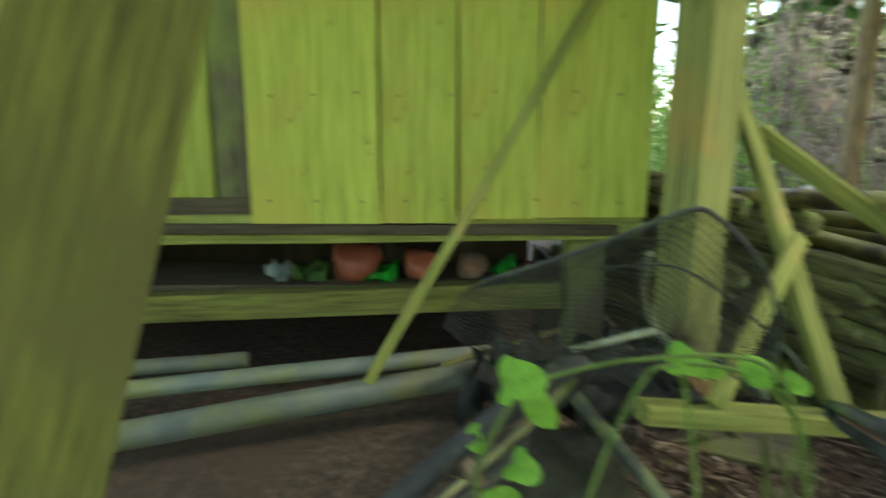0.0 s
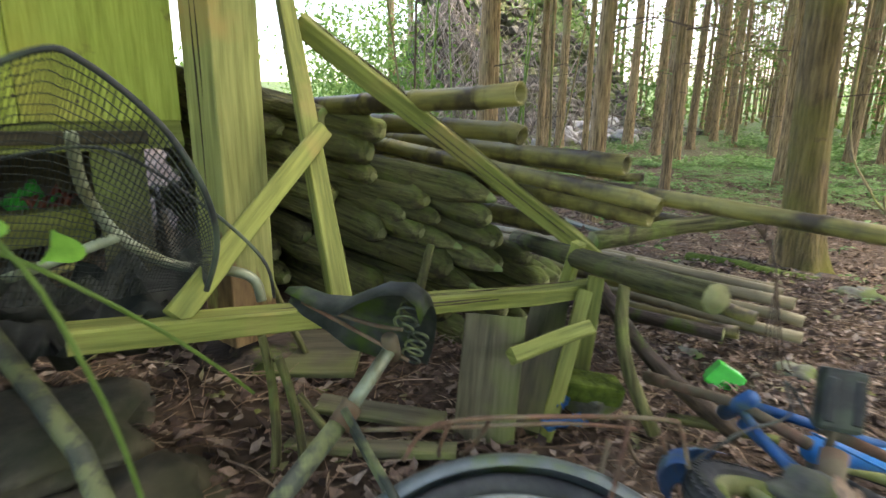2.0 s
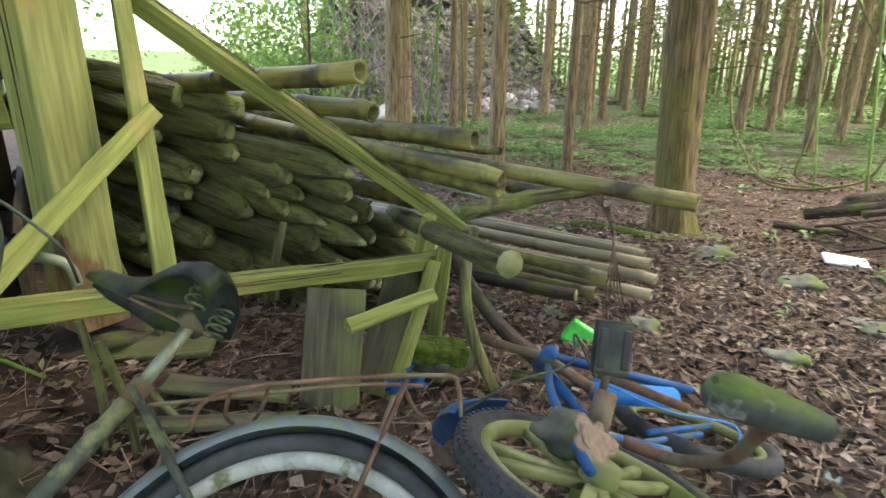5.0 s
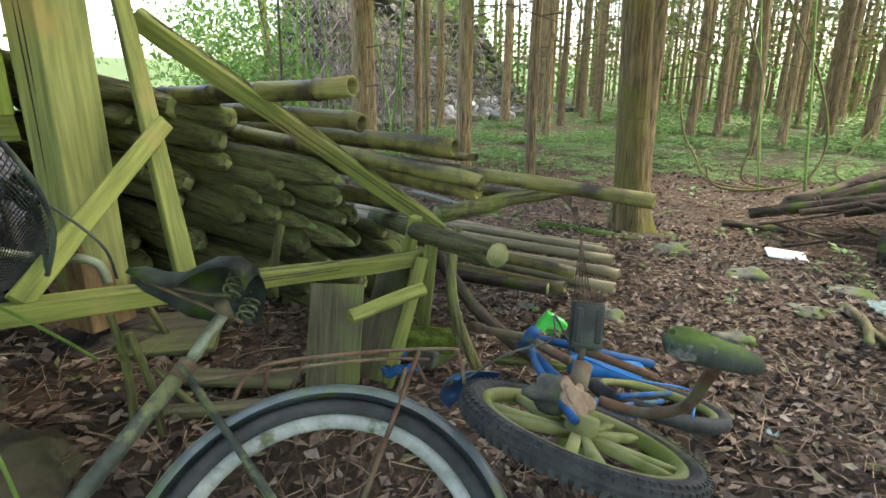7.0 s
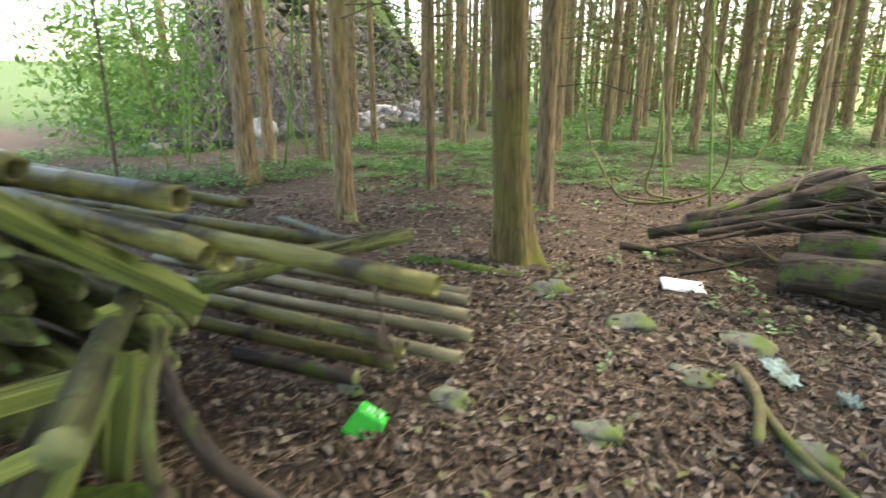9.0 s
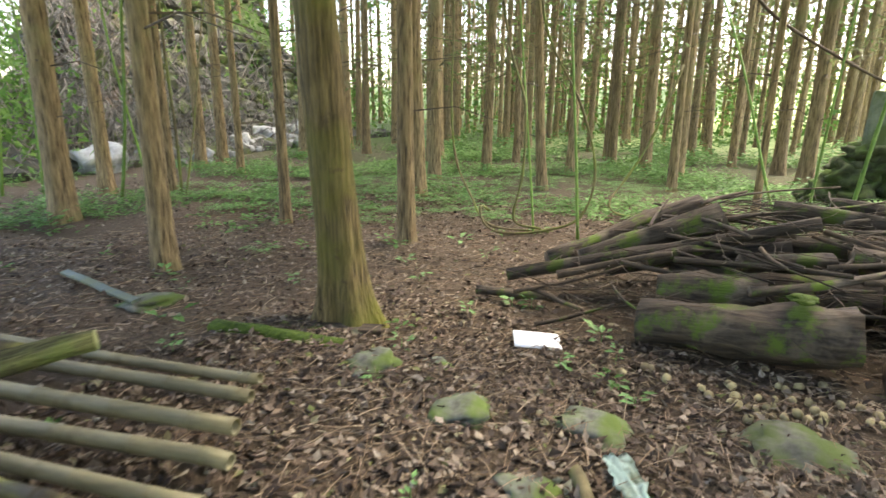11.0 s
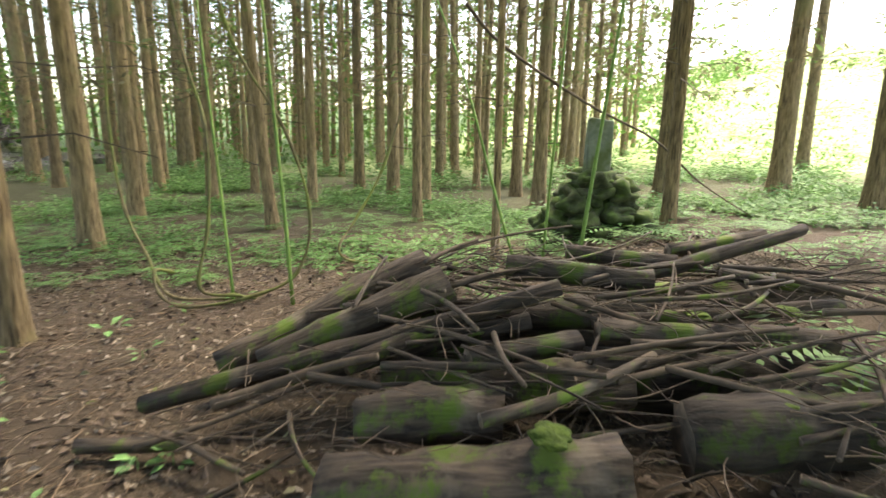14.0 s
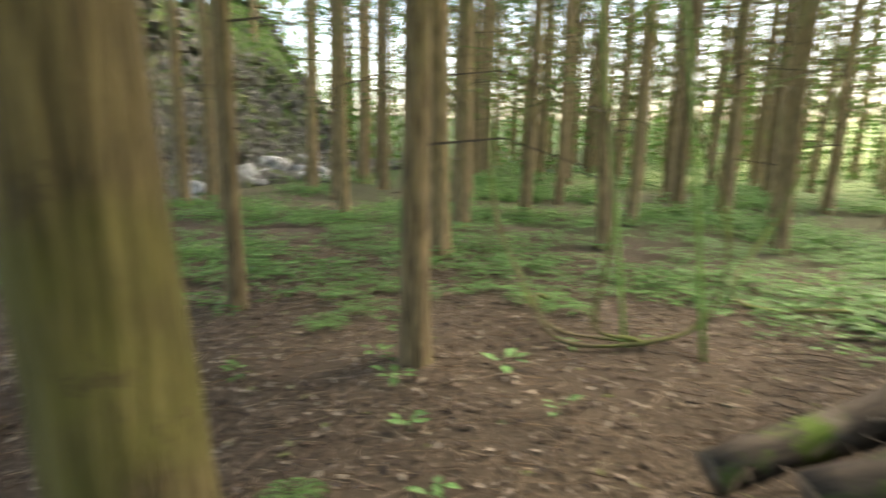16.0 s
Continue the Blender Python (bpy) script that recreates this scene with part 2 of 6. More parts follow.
M_BRIGHT = leaf_material("broadleaf_green", [(0.0, (0.07, 0.15, 0.03)), (0.5, (0.12, 0.24, 0.05)), (1.0, (0.2, 0.33, 0.08))], 0.6, 0.4)
M_STEM = surface("green_stem", (0.07, 0.14, 0.02), (0.16, 0.26, 0.05), 10.0, rough=0.6, bump=0.1)
M_LIANA = surface("liana_bark", (0.08, 0.065, 0.03), (0.2, 0.165, 0.085), 12.0, rough=0.9, bump=0.4, patch=(0.14, 0.17, 0.04))
M_POTATO = surface("potato_skin", (0.3, 0.25, 0.12), (0.46, 0.4, 0.22), 14.0, rough=0.8, bump=0.3, patch=(0.2, 0.15, 0.08), patch_scale=10.0)


def ground_material():
    """Leaf litter and soil, passing into green growth away from the trodden part."""
    m, t, b = nodes_of("forest_floor")
    co = t.nodes.new("ShaderNodeTexCoord").outputs["Object"]
    fine = noise_of(t, co, 28.0, 8.0, 0.75)
    soil = ramp(t, fine, [(0.3, (0.025, 0.018, 0.011)), (0.5, (0.085, 0.063, 0.041)), (0.68, (0.21, 0.165, 0.115))])
    red = mix(t, ramp(t, noise_of(t, co, 0.7, 4.0), [(0.42, (0, 0, 0)), (0.62, (1, 1, 1))]), soil, (0.088, 0.066, 0.044))
    green = ramp(t, noise_of(t, co, 6.0, 8.0, 0.7), [(0.35, (0.02, 0.035, 0.01)), (0.7, (0.09, 0.14, 0.04))])
    s = t.nodes.new("ShaderNodeSeparateXYZ")
    t.links.new(co, s.inputs[0])
    f = t.nodes.new("ShaderNodeMapRange")
    f.inputs["From Min"].default_value, f.inputs["From Max"].default_value = 9.0, 16.0
    t.links.new(s.outputs["X"], f.inputs["Value"])
    ad = t.nodes.new("ShaderNodeMath")
    t.links.new(f.outputs[0], ad.inputs[0])
    t.links.new(noise_of(t, co, 0.5, 5.0), ad.inputs[1])
    col = mix(t, ramp(t, ad.outputs[0], [(0.85, (0, 0, 0)), (1.4, (0.42, 0.42, 0.42))]), red, green)
    away = t.nodes.new("ShaderNodeVectorMath")
    away.operation = "LENGTH"
    t.links.new(co, away.inputs[0])
    far = t.nodes.new("ShaderNodeMapRange")
    far.inputs["From Min"].default_value, far.inputs["From Max"].default_value = 20.0, 27.0
    t.links.new(away.outputs["Value"], far.inputs["Value"])
    meadow = ramp(t, noise_of(t, co, 1.3, 8.0, 0.7), [(0.3, (0.2, 0.27, 0.09)), (0.7, (0.42, 0.48, 0.22))])
    bank_side = t.nodes.new("ShaderNodeMapRange")
    bank_side.inputs["From Min"].default_value, bank_side.inputs["From Max"].default_value = 7.0, 12.0
    t.links.new(s.outputs["Y"], bank_side.inputs["Value"])
    col = mix(t, far.outputs[0], col, mix(t, bank_side.outputs[0], meadow, green))
    t.links.new(col, b.inputs["Base Color"])
    b.inputs["Roughness"].default_value = 0.95
    b.inputs["Specular IOR Level"].default_value = 0.2
    n = t.nodes.new("ShaderNodeBump")
    n.inputs["Strength"].default_value, n.inputs["Distance"].default_value = 1.0, 0.03
    t.links.new(fine, n.inputs["Height"])
    t.links.new(n.outputs[0], b.inputs["Normal"])
    return m


M_GROUND = ground_material()


def post_material():
    """The corner post: algae above, bare brown wood where the foot has split off."""
    m = surface("post_wood_bare_foot", (0.14, 0.155, 0.045), (0.29, 0.31, 0.1), 3.0, (1.0, 18, 18), (0.3, 0.22, 0.07), 1.4, (0.6, 0.7), 0.75, 0.5, 0.004, 0.1)
    t = m.node_tree
    b = t.nodes["Principled BSDF"]
    col = b.inputs["Base Color"].links[0].from_socket
    co = t.nodes.new("ShaderNodeTexCoord").outputs["Object"]
    s = t.nodes.new("ShaderNodeSeparateXYZ")
    t.links.new(co, s.inputs[0])
    ad = t.nodes.new("ShaderNodeMath")
    t.links.new(s.outputs["X"], ad.inputs[0])
    mp = t.nodes.new("ShaderNodeMapping")
    mp.inputs["Scale"].default_value = (0.6, 3, 3)
    t.links.new(co, mp.inputs["Vector"])
    t.links.new(noise_of(t, mp.outputs[0], 3.0, 5.0), ad.inputs[1])
    wood = ramp(t, noise_of(t, mp.outputs[0], 14.0), [(0.3, (0.09, 0.055, 0.025)), (0.7, (0.24, 0.16, 0.07))])
    t.links.new(mix(t, ramp(t, ad.outputs[0], [(0.7, (1, 1, 1)), (0.76, (0, 0, 0))]), col, wood), b.inputs["Base Color"])
    return m


M_POST_FOOT = post_material()

# ---- tools for building ----
rng = random.Random(7)
WORLD = {}


def step(a, b, v):
    k = min(1.0, max(0.0, (v - a) / (b - a)))
    return k * k * (3 - 2 * k)


def bank_depth(x, y):
    """How far a place lies behind the foot of the stony bank."""
    return (y - (10.6 + 0.32 * x)) / 1.05


def G(x, y):
    """The height of the ground."""
    h = -0.13 + 0.12 * step(5.1, 4.3, x) - 0.05 * math.exp(-((x - 2.6) ** 2 + (y - 1.3) ** 2) / 0.3) + 0.09 * step(2.1, 1.3, x)
    h += 0.12 * step(1.0, 2.2, y) * step(1.4, 0.4, x)
    h += 0.38 * step(0.6, -1.8, y) * step(7.0, 9.5, x)
    h += 0.08 * step(0.75, 1.15, y) * step(2.1, 1.7, x)
    r = math.hypot(x - 4, y)
    field = step(-0.02, -0.34, math.atan2(y, x - 4)) if x > 4 else step(2.0, -2.0, y)
    h += (1.5 + 7.5 * field) * step(28, 85, r) + (8 + 14 * field) * step(80, 240, r)
    h += (0.05 * noise.noise((x * 0.9, y * 0.9, 0.3)) + 0.025 * noise.noise((x * 2.6, y * 2.6, 4.1))) * step(80, 20, r)
    d = bank_depth(x, y)
    if x > 3:
        h += 6.5 * step(5.2 + 0.5 * max(0.0, d), 9.0 + 0.5 * max(0.0, d), x) * step(0, 6.0, d) * step(26, 19, x) * (1 + 0.25 * noise.noise((x * 0.5, y * 0.5, 9)))
    return h


def orient(a, b, roll=0.0):
    """A pose at a with its x axis towards b and its z axis as upright as it can be."""
    x = (Vector(b) - Vector(a)).normalized()
    ref = Vector((0, 0, 1)) if abs(x.z) < 0.97 else Vector((0, 1, 0))
    y = ref.cross(x).normalized()
    z = x.cross(y)
    return Matrix.Translation(a) @ Matrix((x, y, z)).transposed().to_4x4() @ Matrix.Rotation(radians(roll), 4, "X")


def mesh_of(name, bm, materials, smooth=True):
    me = bpy.data.meshes.new(name)
    bm.normal_update()
    bm.to_mesh(me)
    bm.free()
    for m in materials if isinstance(materials, (list, tuple)) else [materials]:
        me.materials.append(m)
    if smooth:
        me.shade_smooth()
    return me


def thing(name, bm=None, material=None, label="", category="", group="", kind="", place=None, smooth=True):
    """A top-level thing: a mesh, or an Empty at its base."""
    ob = new(name, mesh_of(name, bm, material, smooth) if bm else None)
    ob.matrix_basis = place or Matrix()
    WORLD[ob] = ob.matrix_basis.copy()
    return tagged(ob, label, category, group, kind)


def part(name, bm, material, parent, label="", place=None, smooth=True):
    """A mesh of its own under a thing or a part; its pose is given in the world."""
    me = bm if isinstance(bm, bpy.types.Mesh) else mesh_of(name, bm, material, smooth)
    ob = new(name, me)
    ob.parent = parent
    w = place or Matrix()
    ob.matrix_basis = WORLD[parent].inverted() @ w
    WORLD[ob] = w.copy()
    return tagged(ob, label) if label else ob


def tube(bm, pts, rads, n=8, caps=True, rough=0.0, seed=0.0, cap_mat=0, sharp=False):
    """A tapered, bent, uneven round bar along points."""
    pts = [Vector(p) for p in pts]
    if isinstance(rads, (int, float)):
        rads = [rads] * len(pts)
    rings, side = [], None
    for i, p in enumerate(pts):
        d = (pts[min(i + 1, len(pts) - 1)] - pts[max(i - 1, 0)]).normalized()
        if side is None:
            side = d.orthogonal().normalized()
        side = (side - d * side.dot(d)).normalized()
        up = d.cross(side)
        ring = []
        for k in range(n):
            a = 2 * math.pi * k / n
            o = side * math.cos(a) + up * math.sin(a)
            r = rads[i]
            if rough:
                r *= 1 + rough * noise.noise((o * 1.7 + p * 5 + Vector((seed, seed, 0)))) + 0.5 * rough * noise.noise((o * 5 + p * 14 + Vector((0, seed, seed))))
            ring.append(bm.verts.new(p + o * r))
        rings.append(ring)
    for a, b in zip(rings, rings[1:]):
        for k in range(n):
            bm.faces.new((a[k], a[(k + 1) % n], b[(k + 1) % n], b[k]))
    if caps:
        for ring, flip in ((rings[0], True), (rings[-1], False)):
            f = bm.faces.new(ring[::-1] if flip else ring)
            f.material_index = cap_mat
            f.smooth = False
    return rings


def bar(pts, rads, n=8, rough=0.0, seed=0.0):
    bm = bmesh.new()
    tube(bm, pts, rads, n, True, rough, seed)
    return bm


def curve_pts(pts, steps=5):
    """A smooth line through points."""
    p = [Vector(q) for q in pts]
    out = []
    for i in range(len(p) - 1):
        a, b, c, d = p[max(i - 1, 0)], p[i], p[i + 1], p[min(i + 2, len(p) - 1)]
        for s in range(steps):
            t = s / steps
            out.append(0.5 * (2 * b + (c - a) * t + (2 * a - 5 * b + 4 * c - d) * t * t + (3 * b - a - 3 * c + d) * t ** 3))
    return out + [p[-1]]


def plank_bm(length, width, thick, seed=0.0, segs=8, warp=0.006, bevel=0.004, ragged=0.0):
    """A sawn board along x, its edges worn and a little warped."""
    bm = bmesh.new()
    ys, rings = ((-width / 2, -thick / 2), (width / 2, -thick / 2), (width / 2, thick / 2), (-width / 2, thick / 2)), []
    b = min(bevel, thick * 0.3)
    prof = [(-width / 2 + b, -thick / 2), (width / 2 - b, -thick / 2), (width / 2, -thick / 2 + b), (width / 2, thick / 2 - b),
            (width / 2 - b, thick / 2), (-width / 2 + b, thick / 2), (-width / 2, thick / 2 - b), (-width / 2, -thick / 2 + b)]
    for i in range(segs + 1):
        x = length * i / segs
        dy, dz = warp * noise.noise((x * 2, seed, 1)), warp * noise.noise((x * 2, seed, 7))
        ring = []
        for y, z in prof:
            e = ragged * noise.noise((y * 25, seed, 3 + i)) if i in (0, segs) else 0
            w = 0.25 * warp * noise.noise((x * 9, y * 30, z * 30 + seed))
            ring.append(bm.verts.new((x + e, y + dy + w, z + dz + w)))
        rings.append(ring)
    for a, c in zip(rings, rings[1:]):
        for k in range(8):
            bm.faces.new((a[k], a[(k + 1) % 8], c[(k + 1) % 8], c[k]))
    bm.faces.new(rings[0][::-1])
    bm.faces.new(rings[-1])
    return bm


def log_bm(length, r0, r1, seed=0.0, n=10, segs=9, rough=0.22, bend=0.0, tip=None):
    """A round log along x; tip: the far end is worn to a blunt point."""
    bm = bmesh.new()
    pts, rads = [], []
    for i in range(segs + 1):
        k = i / segs
        pts.append((length * k, bend * length * math.sin(k * math.pi) + 0.3 * r0 * noise.noise((k * 2, seed, 5)), 0.3 * r0 * noise.noise((k * 2, seed, 9))))
        rads.append(r0 + (r1 - r0) * k)
    if tip:
        for q, s in tip:
            pts.append((length + q, pts[segs][1], pts[segs][2] - 0.15 * r1 * q / 0.1))
            rads.append(r1 * s)
    rings = tube(bm, pts, rads, n, True, rough, seed, 1)
    if tip:
        worn = {v for ring in rings[-2:] for v in ring}
        for f in bm.faces:
            if all(v in worn for v in f.verts):
                f.material_index = 1
    return bm


def log(name, a, b, r0, r1, material, end, label, category, group="", seed=0.0, rough=0.22, bend=0.0, tip=None, n=10):
    length = (Vector(b) - Vector(a)).length
    return thing(name, log_bm(length, r0, r1, seed, n, 9, rough, bend, tip), (material, end), label, category, group, "", orient(a, b))


def rock_bm(r, seed, flat=0.7, sub=2, rough=0.45):
    bm = bmesh.new()
    bmesh.ops.create_icosphere(bm, subdivisions=sub, radius=r)
    for v in bm.verts:
        d = v.co.normalized()
        v.co *= 1 + rough * noise.noise(d * 1.4 + Vector((seed, 0, 0))) + 0.12 * noise.noise(d * 4 + Vector((0, seed, 0)))
        v.co.z *= flat
    return bm


def box_bm(sx, sy, sz, bevel=0.01, segs=2):
    bm = bmesh.new()
    bmesh.ops.create_cube(bm, size=1)
    bmesh.ops.scale(bm, vec=(sx, sy, sz), verts=bm.verts)
    bmesh.ops.bevel(bm, geom=bm.edges[:], offset=bevel, segments=segs, affect="EDGES", profile=0.6)
    return bm


class Soup:
    """Many loose faces gathered into one mesh."""

    def __init__(self):
        self.v, self.f = [], []

    def quad(self, a, b, c, d):
        i = len(self.v)
        self.v += [tuple(a), tuple(b), tuple(c), tuple(d)]
        self.f.append((i, i + 1, i + 2, i + 3))

    def leaf(self, p, along, across, fold=0.25):
        """A pointed leaf with a fold along its rib."""
        p, along, across = Vector(p), Vector(along), Vector(across)
        n = along.cross(across).normalized() * across.length * fold
        i = len(self.v)
        self.v += [tuple(p), tuple(p + along * 0.45 + across * 0.5 + n), tuple(p + along), tuple(p + along * 0.45 - across * 0.5 + n), tuple(p + along * 0.5)]
        self.f += [(i, i + 1, i + 4), (i + 1, i + 2, i + 4), (i, i + 4, i + 3), (i + 4, i + 2, i + 3)]

    def stick(self, pts, r0, r1, n=4):
        pts = [Vector(p) for p in pts]
        base = len(self.v)
        for i, p in enumerate(pts):
            d = (pts[min(i + 1, len(pts) - 1)] - pts[max(i - 1, 0)]).normalized()
            s = d.orthogonal().normalized()
            u = d.cross(s)
            r = r0 + (r1 - r0) * i / (len(pts) - 1)
            for k in range(n):
                a = 2 * math.pi * k / n
                self.v.append(tuple(p + (s * math.cos(a) + u * math.sin(a)) * r))
        for i in range(len(pts) - 1):
            for k in range(n):
                a, b = base + i * n + k, base + i * n + (k + 1) % n
                self.f.append((a, b, b + n, a + n))

    def mesh(self, name, material, smooth=False):
        me = bpy.data.meshes.new(name)
        me.from_pydata(self.v, [], self.f)
        me.materials.append(material)
        if smooth:
            me.shade_smooth()
        return me

    def thing(self, name, material, label, category, kind="stuff", smooth=False):
        ob = new(name, self.mesh(name, material, smooth))
        WORLD[ob] = Matrix()
        return tagged(ob, label, category, "", kind)


def rvec(r=1.0):
    while True:
        v = Vector((rng.uniform(-1, 1), rng.uniform(-1, 1), rng.uniform(-1, 1)))
        if 0.01 < v.length < 1:
            return v.normalized() * r

# ---- ground ----
def spaced(lo, hi, near_lo, near_hi, fine, grow=1.22):
    out, v, s = [], near_lo, fine
    while v < near_hi:
        out.append(v)
        v += fine
    while v < hi:
        out.append(v)
        s *= grow
        v += s
    v, s = near_lo, fine
    while v > lo:
        s *= grow
        v -= s
        out.insert(0, v)
    return out


def build_ground():
    xs, ys = spaced(-500, 600, -2.5, 13, 0.16), spaced(-500, 600, -4, 9, 0.16)
    verts = [(x, y, G(x, y)) for y in ys for x in xs]
    w = len(xs)
    faces = [(j * w + i, j * w + i + 1, (j + 1) * w + i + 1, (j + 1) * w + i) for j in range(len(ys) - 1) for i in range(w - 1)]
    me = bpy.data.meshes.new("ground")
    me.from_pydata(verts, [], faces)
    me.materials.append(M_GROUND)
    me.shade_smooth()
    return tagged(new("ground", me), "brown forest floor of soil and leaf litter", "ground", "", "structure")


build_ground()


# ---- trees ----
def crown_mesh(name, seed, low, high, spread_r, count, size):
    """Sprays of needles on drooping limbs, thin below and narrowing upwards."""
    r = random.Random(seed)
    s = Soup()
    for limb in range(34):
        k = r.random()
        z = low + (high - low) * k
        a = r.uniform(0, 2 * math.pi)
        reach = spread_r * (1 - 0.7 * k) * r.uniform(0.5, 1.1)
        d = Vector((math.cos(a), math.sin(a), 0))
        tip = d * reach + Vector((0, 0, z - 0.25 * reach))
        s.stick([(0, 0, z), tuple(d * reach * 0.5 + Vector((0, 0, z + 0.05))), tuple(tip)], 0.03, 0.008, 3)
        for _ in range(count // 34):
            f = r.uniform(0.25, 1.05)
            p = d * reach * f + Vector((r.gauss(0, 0.22), r.gauss(0, 0.22), z - 0.25 * reach * f * f + r.gauss(0, 0.14)))
            out = (d + Vector((r.gauss(0, 0.6), r.gauss(0, 0.6), r.uniform(-0.5, 0.2)))).normalized()
            side = out.cross(Vector((r.gauss(0, 0.5), r.gauss(0, 0.5), 1))).normalized()
            q = size * r.uniform(0.6, 1.4)
            s.leaf(p, out * q, side * q * 0.45, 0.2)
    return s.mesh(name, M_FOLIAGE)


CROWNS = [crown_mesh("crown", 11 + i, 6.5, 15.0, 2.3, 380, 0.36) for i in range(3)]
# Crown thickness sets the light below: thin far off, dense out of view nearby.
THIN_CROWNS = [crown_mesh("crown", 31 + i, 8.5, 15.0, 1.9, 102, 0.42) for i in range(2)]
DENSE_CROWNS = [crown_mesh("crown", 21 + i, 4.2, 13.0, 3.6, 3000, 0.5) for i in range(2)]


def trunk_bm(d, height, lean, seed, buttress):
    bm = bmesh.new()
    n = 28
    zs = [0.0, 0.06, 0.14, 0.25, 0.42, 0.65, 0.95, 1.3, 1.8, 2.4, 3.2, 4.5, 7.0, height]
    rings = []
    for z in zs:
        flare = 1 + buttress * math.exp(-z / 0.2) + 0.2 * math.exp(-z / 0.6)
        r = d / 2 * (1 - 0.72 * z / height) * flare
        cx = lean[0] * z + 0.03 * d * noise.noise((z * 0.6, seed, 0)) * 4
        cy = lean[1] * z + 0.03 * d * noise.noise((z * 0.6, seed, 8)) * 4
        ring = []
        for k in range(n):
            a = 2 * math.pi * k / n
            fl = 1 + 0.07 * noise.noise((math.cos(a) * 2.2, math.sin(a) * 2.2, z * 0.7 + seed)) + 0.05 * noise.noise((math.cos(a) * 9, math.sin(a) * 9, z * 1.1 + seed)) * (1 + k % 2)
            fl += 0.4 * buttress * math.exp(-z / 0.22) * (math.sin(a * 5 + seed * 3) + 0.6 * math.sin(a * 3 + seed))
            ring.append(bm.verts.new((cx + r * fl * math.cos(a), cy + r * fl * math.sin(a), z - 0.08 if z else -0.35)))
        rings.append(ring)
    for a, b in zip(rings, rings[1:]):
        for k in range(n):
            bm.faces.new((a[k], a[(k + 1) % n], b[(k + 1) % n], b[k]))
    return bm


def dead_branches(d, lean, seed, count):
    """Bare, broken stubs and thin dead branches low on a trunk."""
    r = random.Random(seed)
    out = []
    for _ in range(count):
        s = Soup()
        z = r.uniform(0.9, 5.5)
        a = r.uniform(0, 2 * math.pi)
        o = Vector((math.cos(a), math.sin(a), 0))
        base = Vector((lean[0] * z, lean[1] * z, z)) + o * d * 0.38
        ln = r.choice((0.06, 0.1, 0.5, 0.9, 1.3))
        s.stick([base, base + o * ln * 0.5 + Vector((r.gauss(0, 0.04), r.gauss(0, 0.04), 0.05 * ln)), base + o * ln + Vector((r.gauss(0, 0.1) * ln, r.gauss(0, 0.1) * ln, -0.12 * ln))],
                0.009 + 0.004 * r.random(), 0.004, 4)
        out.append(s.mesh("dead_branch", M_TWIG))
    return out


def tree(x, y, d, lean=(0.0, 0.0), moss=False, crown=True, label="straight cedar with reddish brown stringy bark", group="cedar trees", stubs=14, buttress=0.3, dense=False, thin=False):
    z = G(x, y)
    seed = x * 3.1 + y * 1.7
    t = thing("cedar_tree", None, None, label, "tree", group, "", Matrix.Translation((x, y, z)))
    w = WORLD[t]
    part("trunk", trunk_bm(d, 15.0, lean, seed, buttress), M_BARK_MOSS if moss else M_BARK, t, "", w)
    for me in dead_branches(d, lean, int(seed * 10) + 5, stubs):
        part("dead_branch", me, None, t, "", w)
    if crown:
        k = rng.uniform(0.85, 1.15)
        part("crown", DENSE_CROWNS[int(abs(seed) * 7) % 2] if dense else THIN_CROWNS[int(abs(seed) * 7) % 2] if thin else CROWNS[int(abs(seed) * 7) % 3], None, t, "",
             Matrix.Translation((x + lean[0] * 7, y + lean[1] * 7, z)) @ Matrix.Rotation(rng.uniform(0, 6), 4, "Z") @ Matrix.Diagonal((k, k, rng.uniform(0.9, 1.1), 1)))
    return t


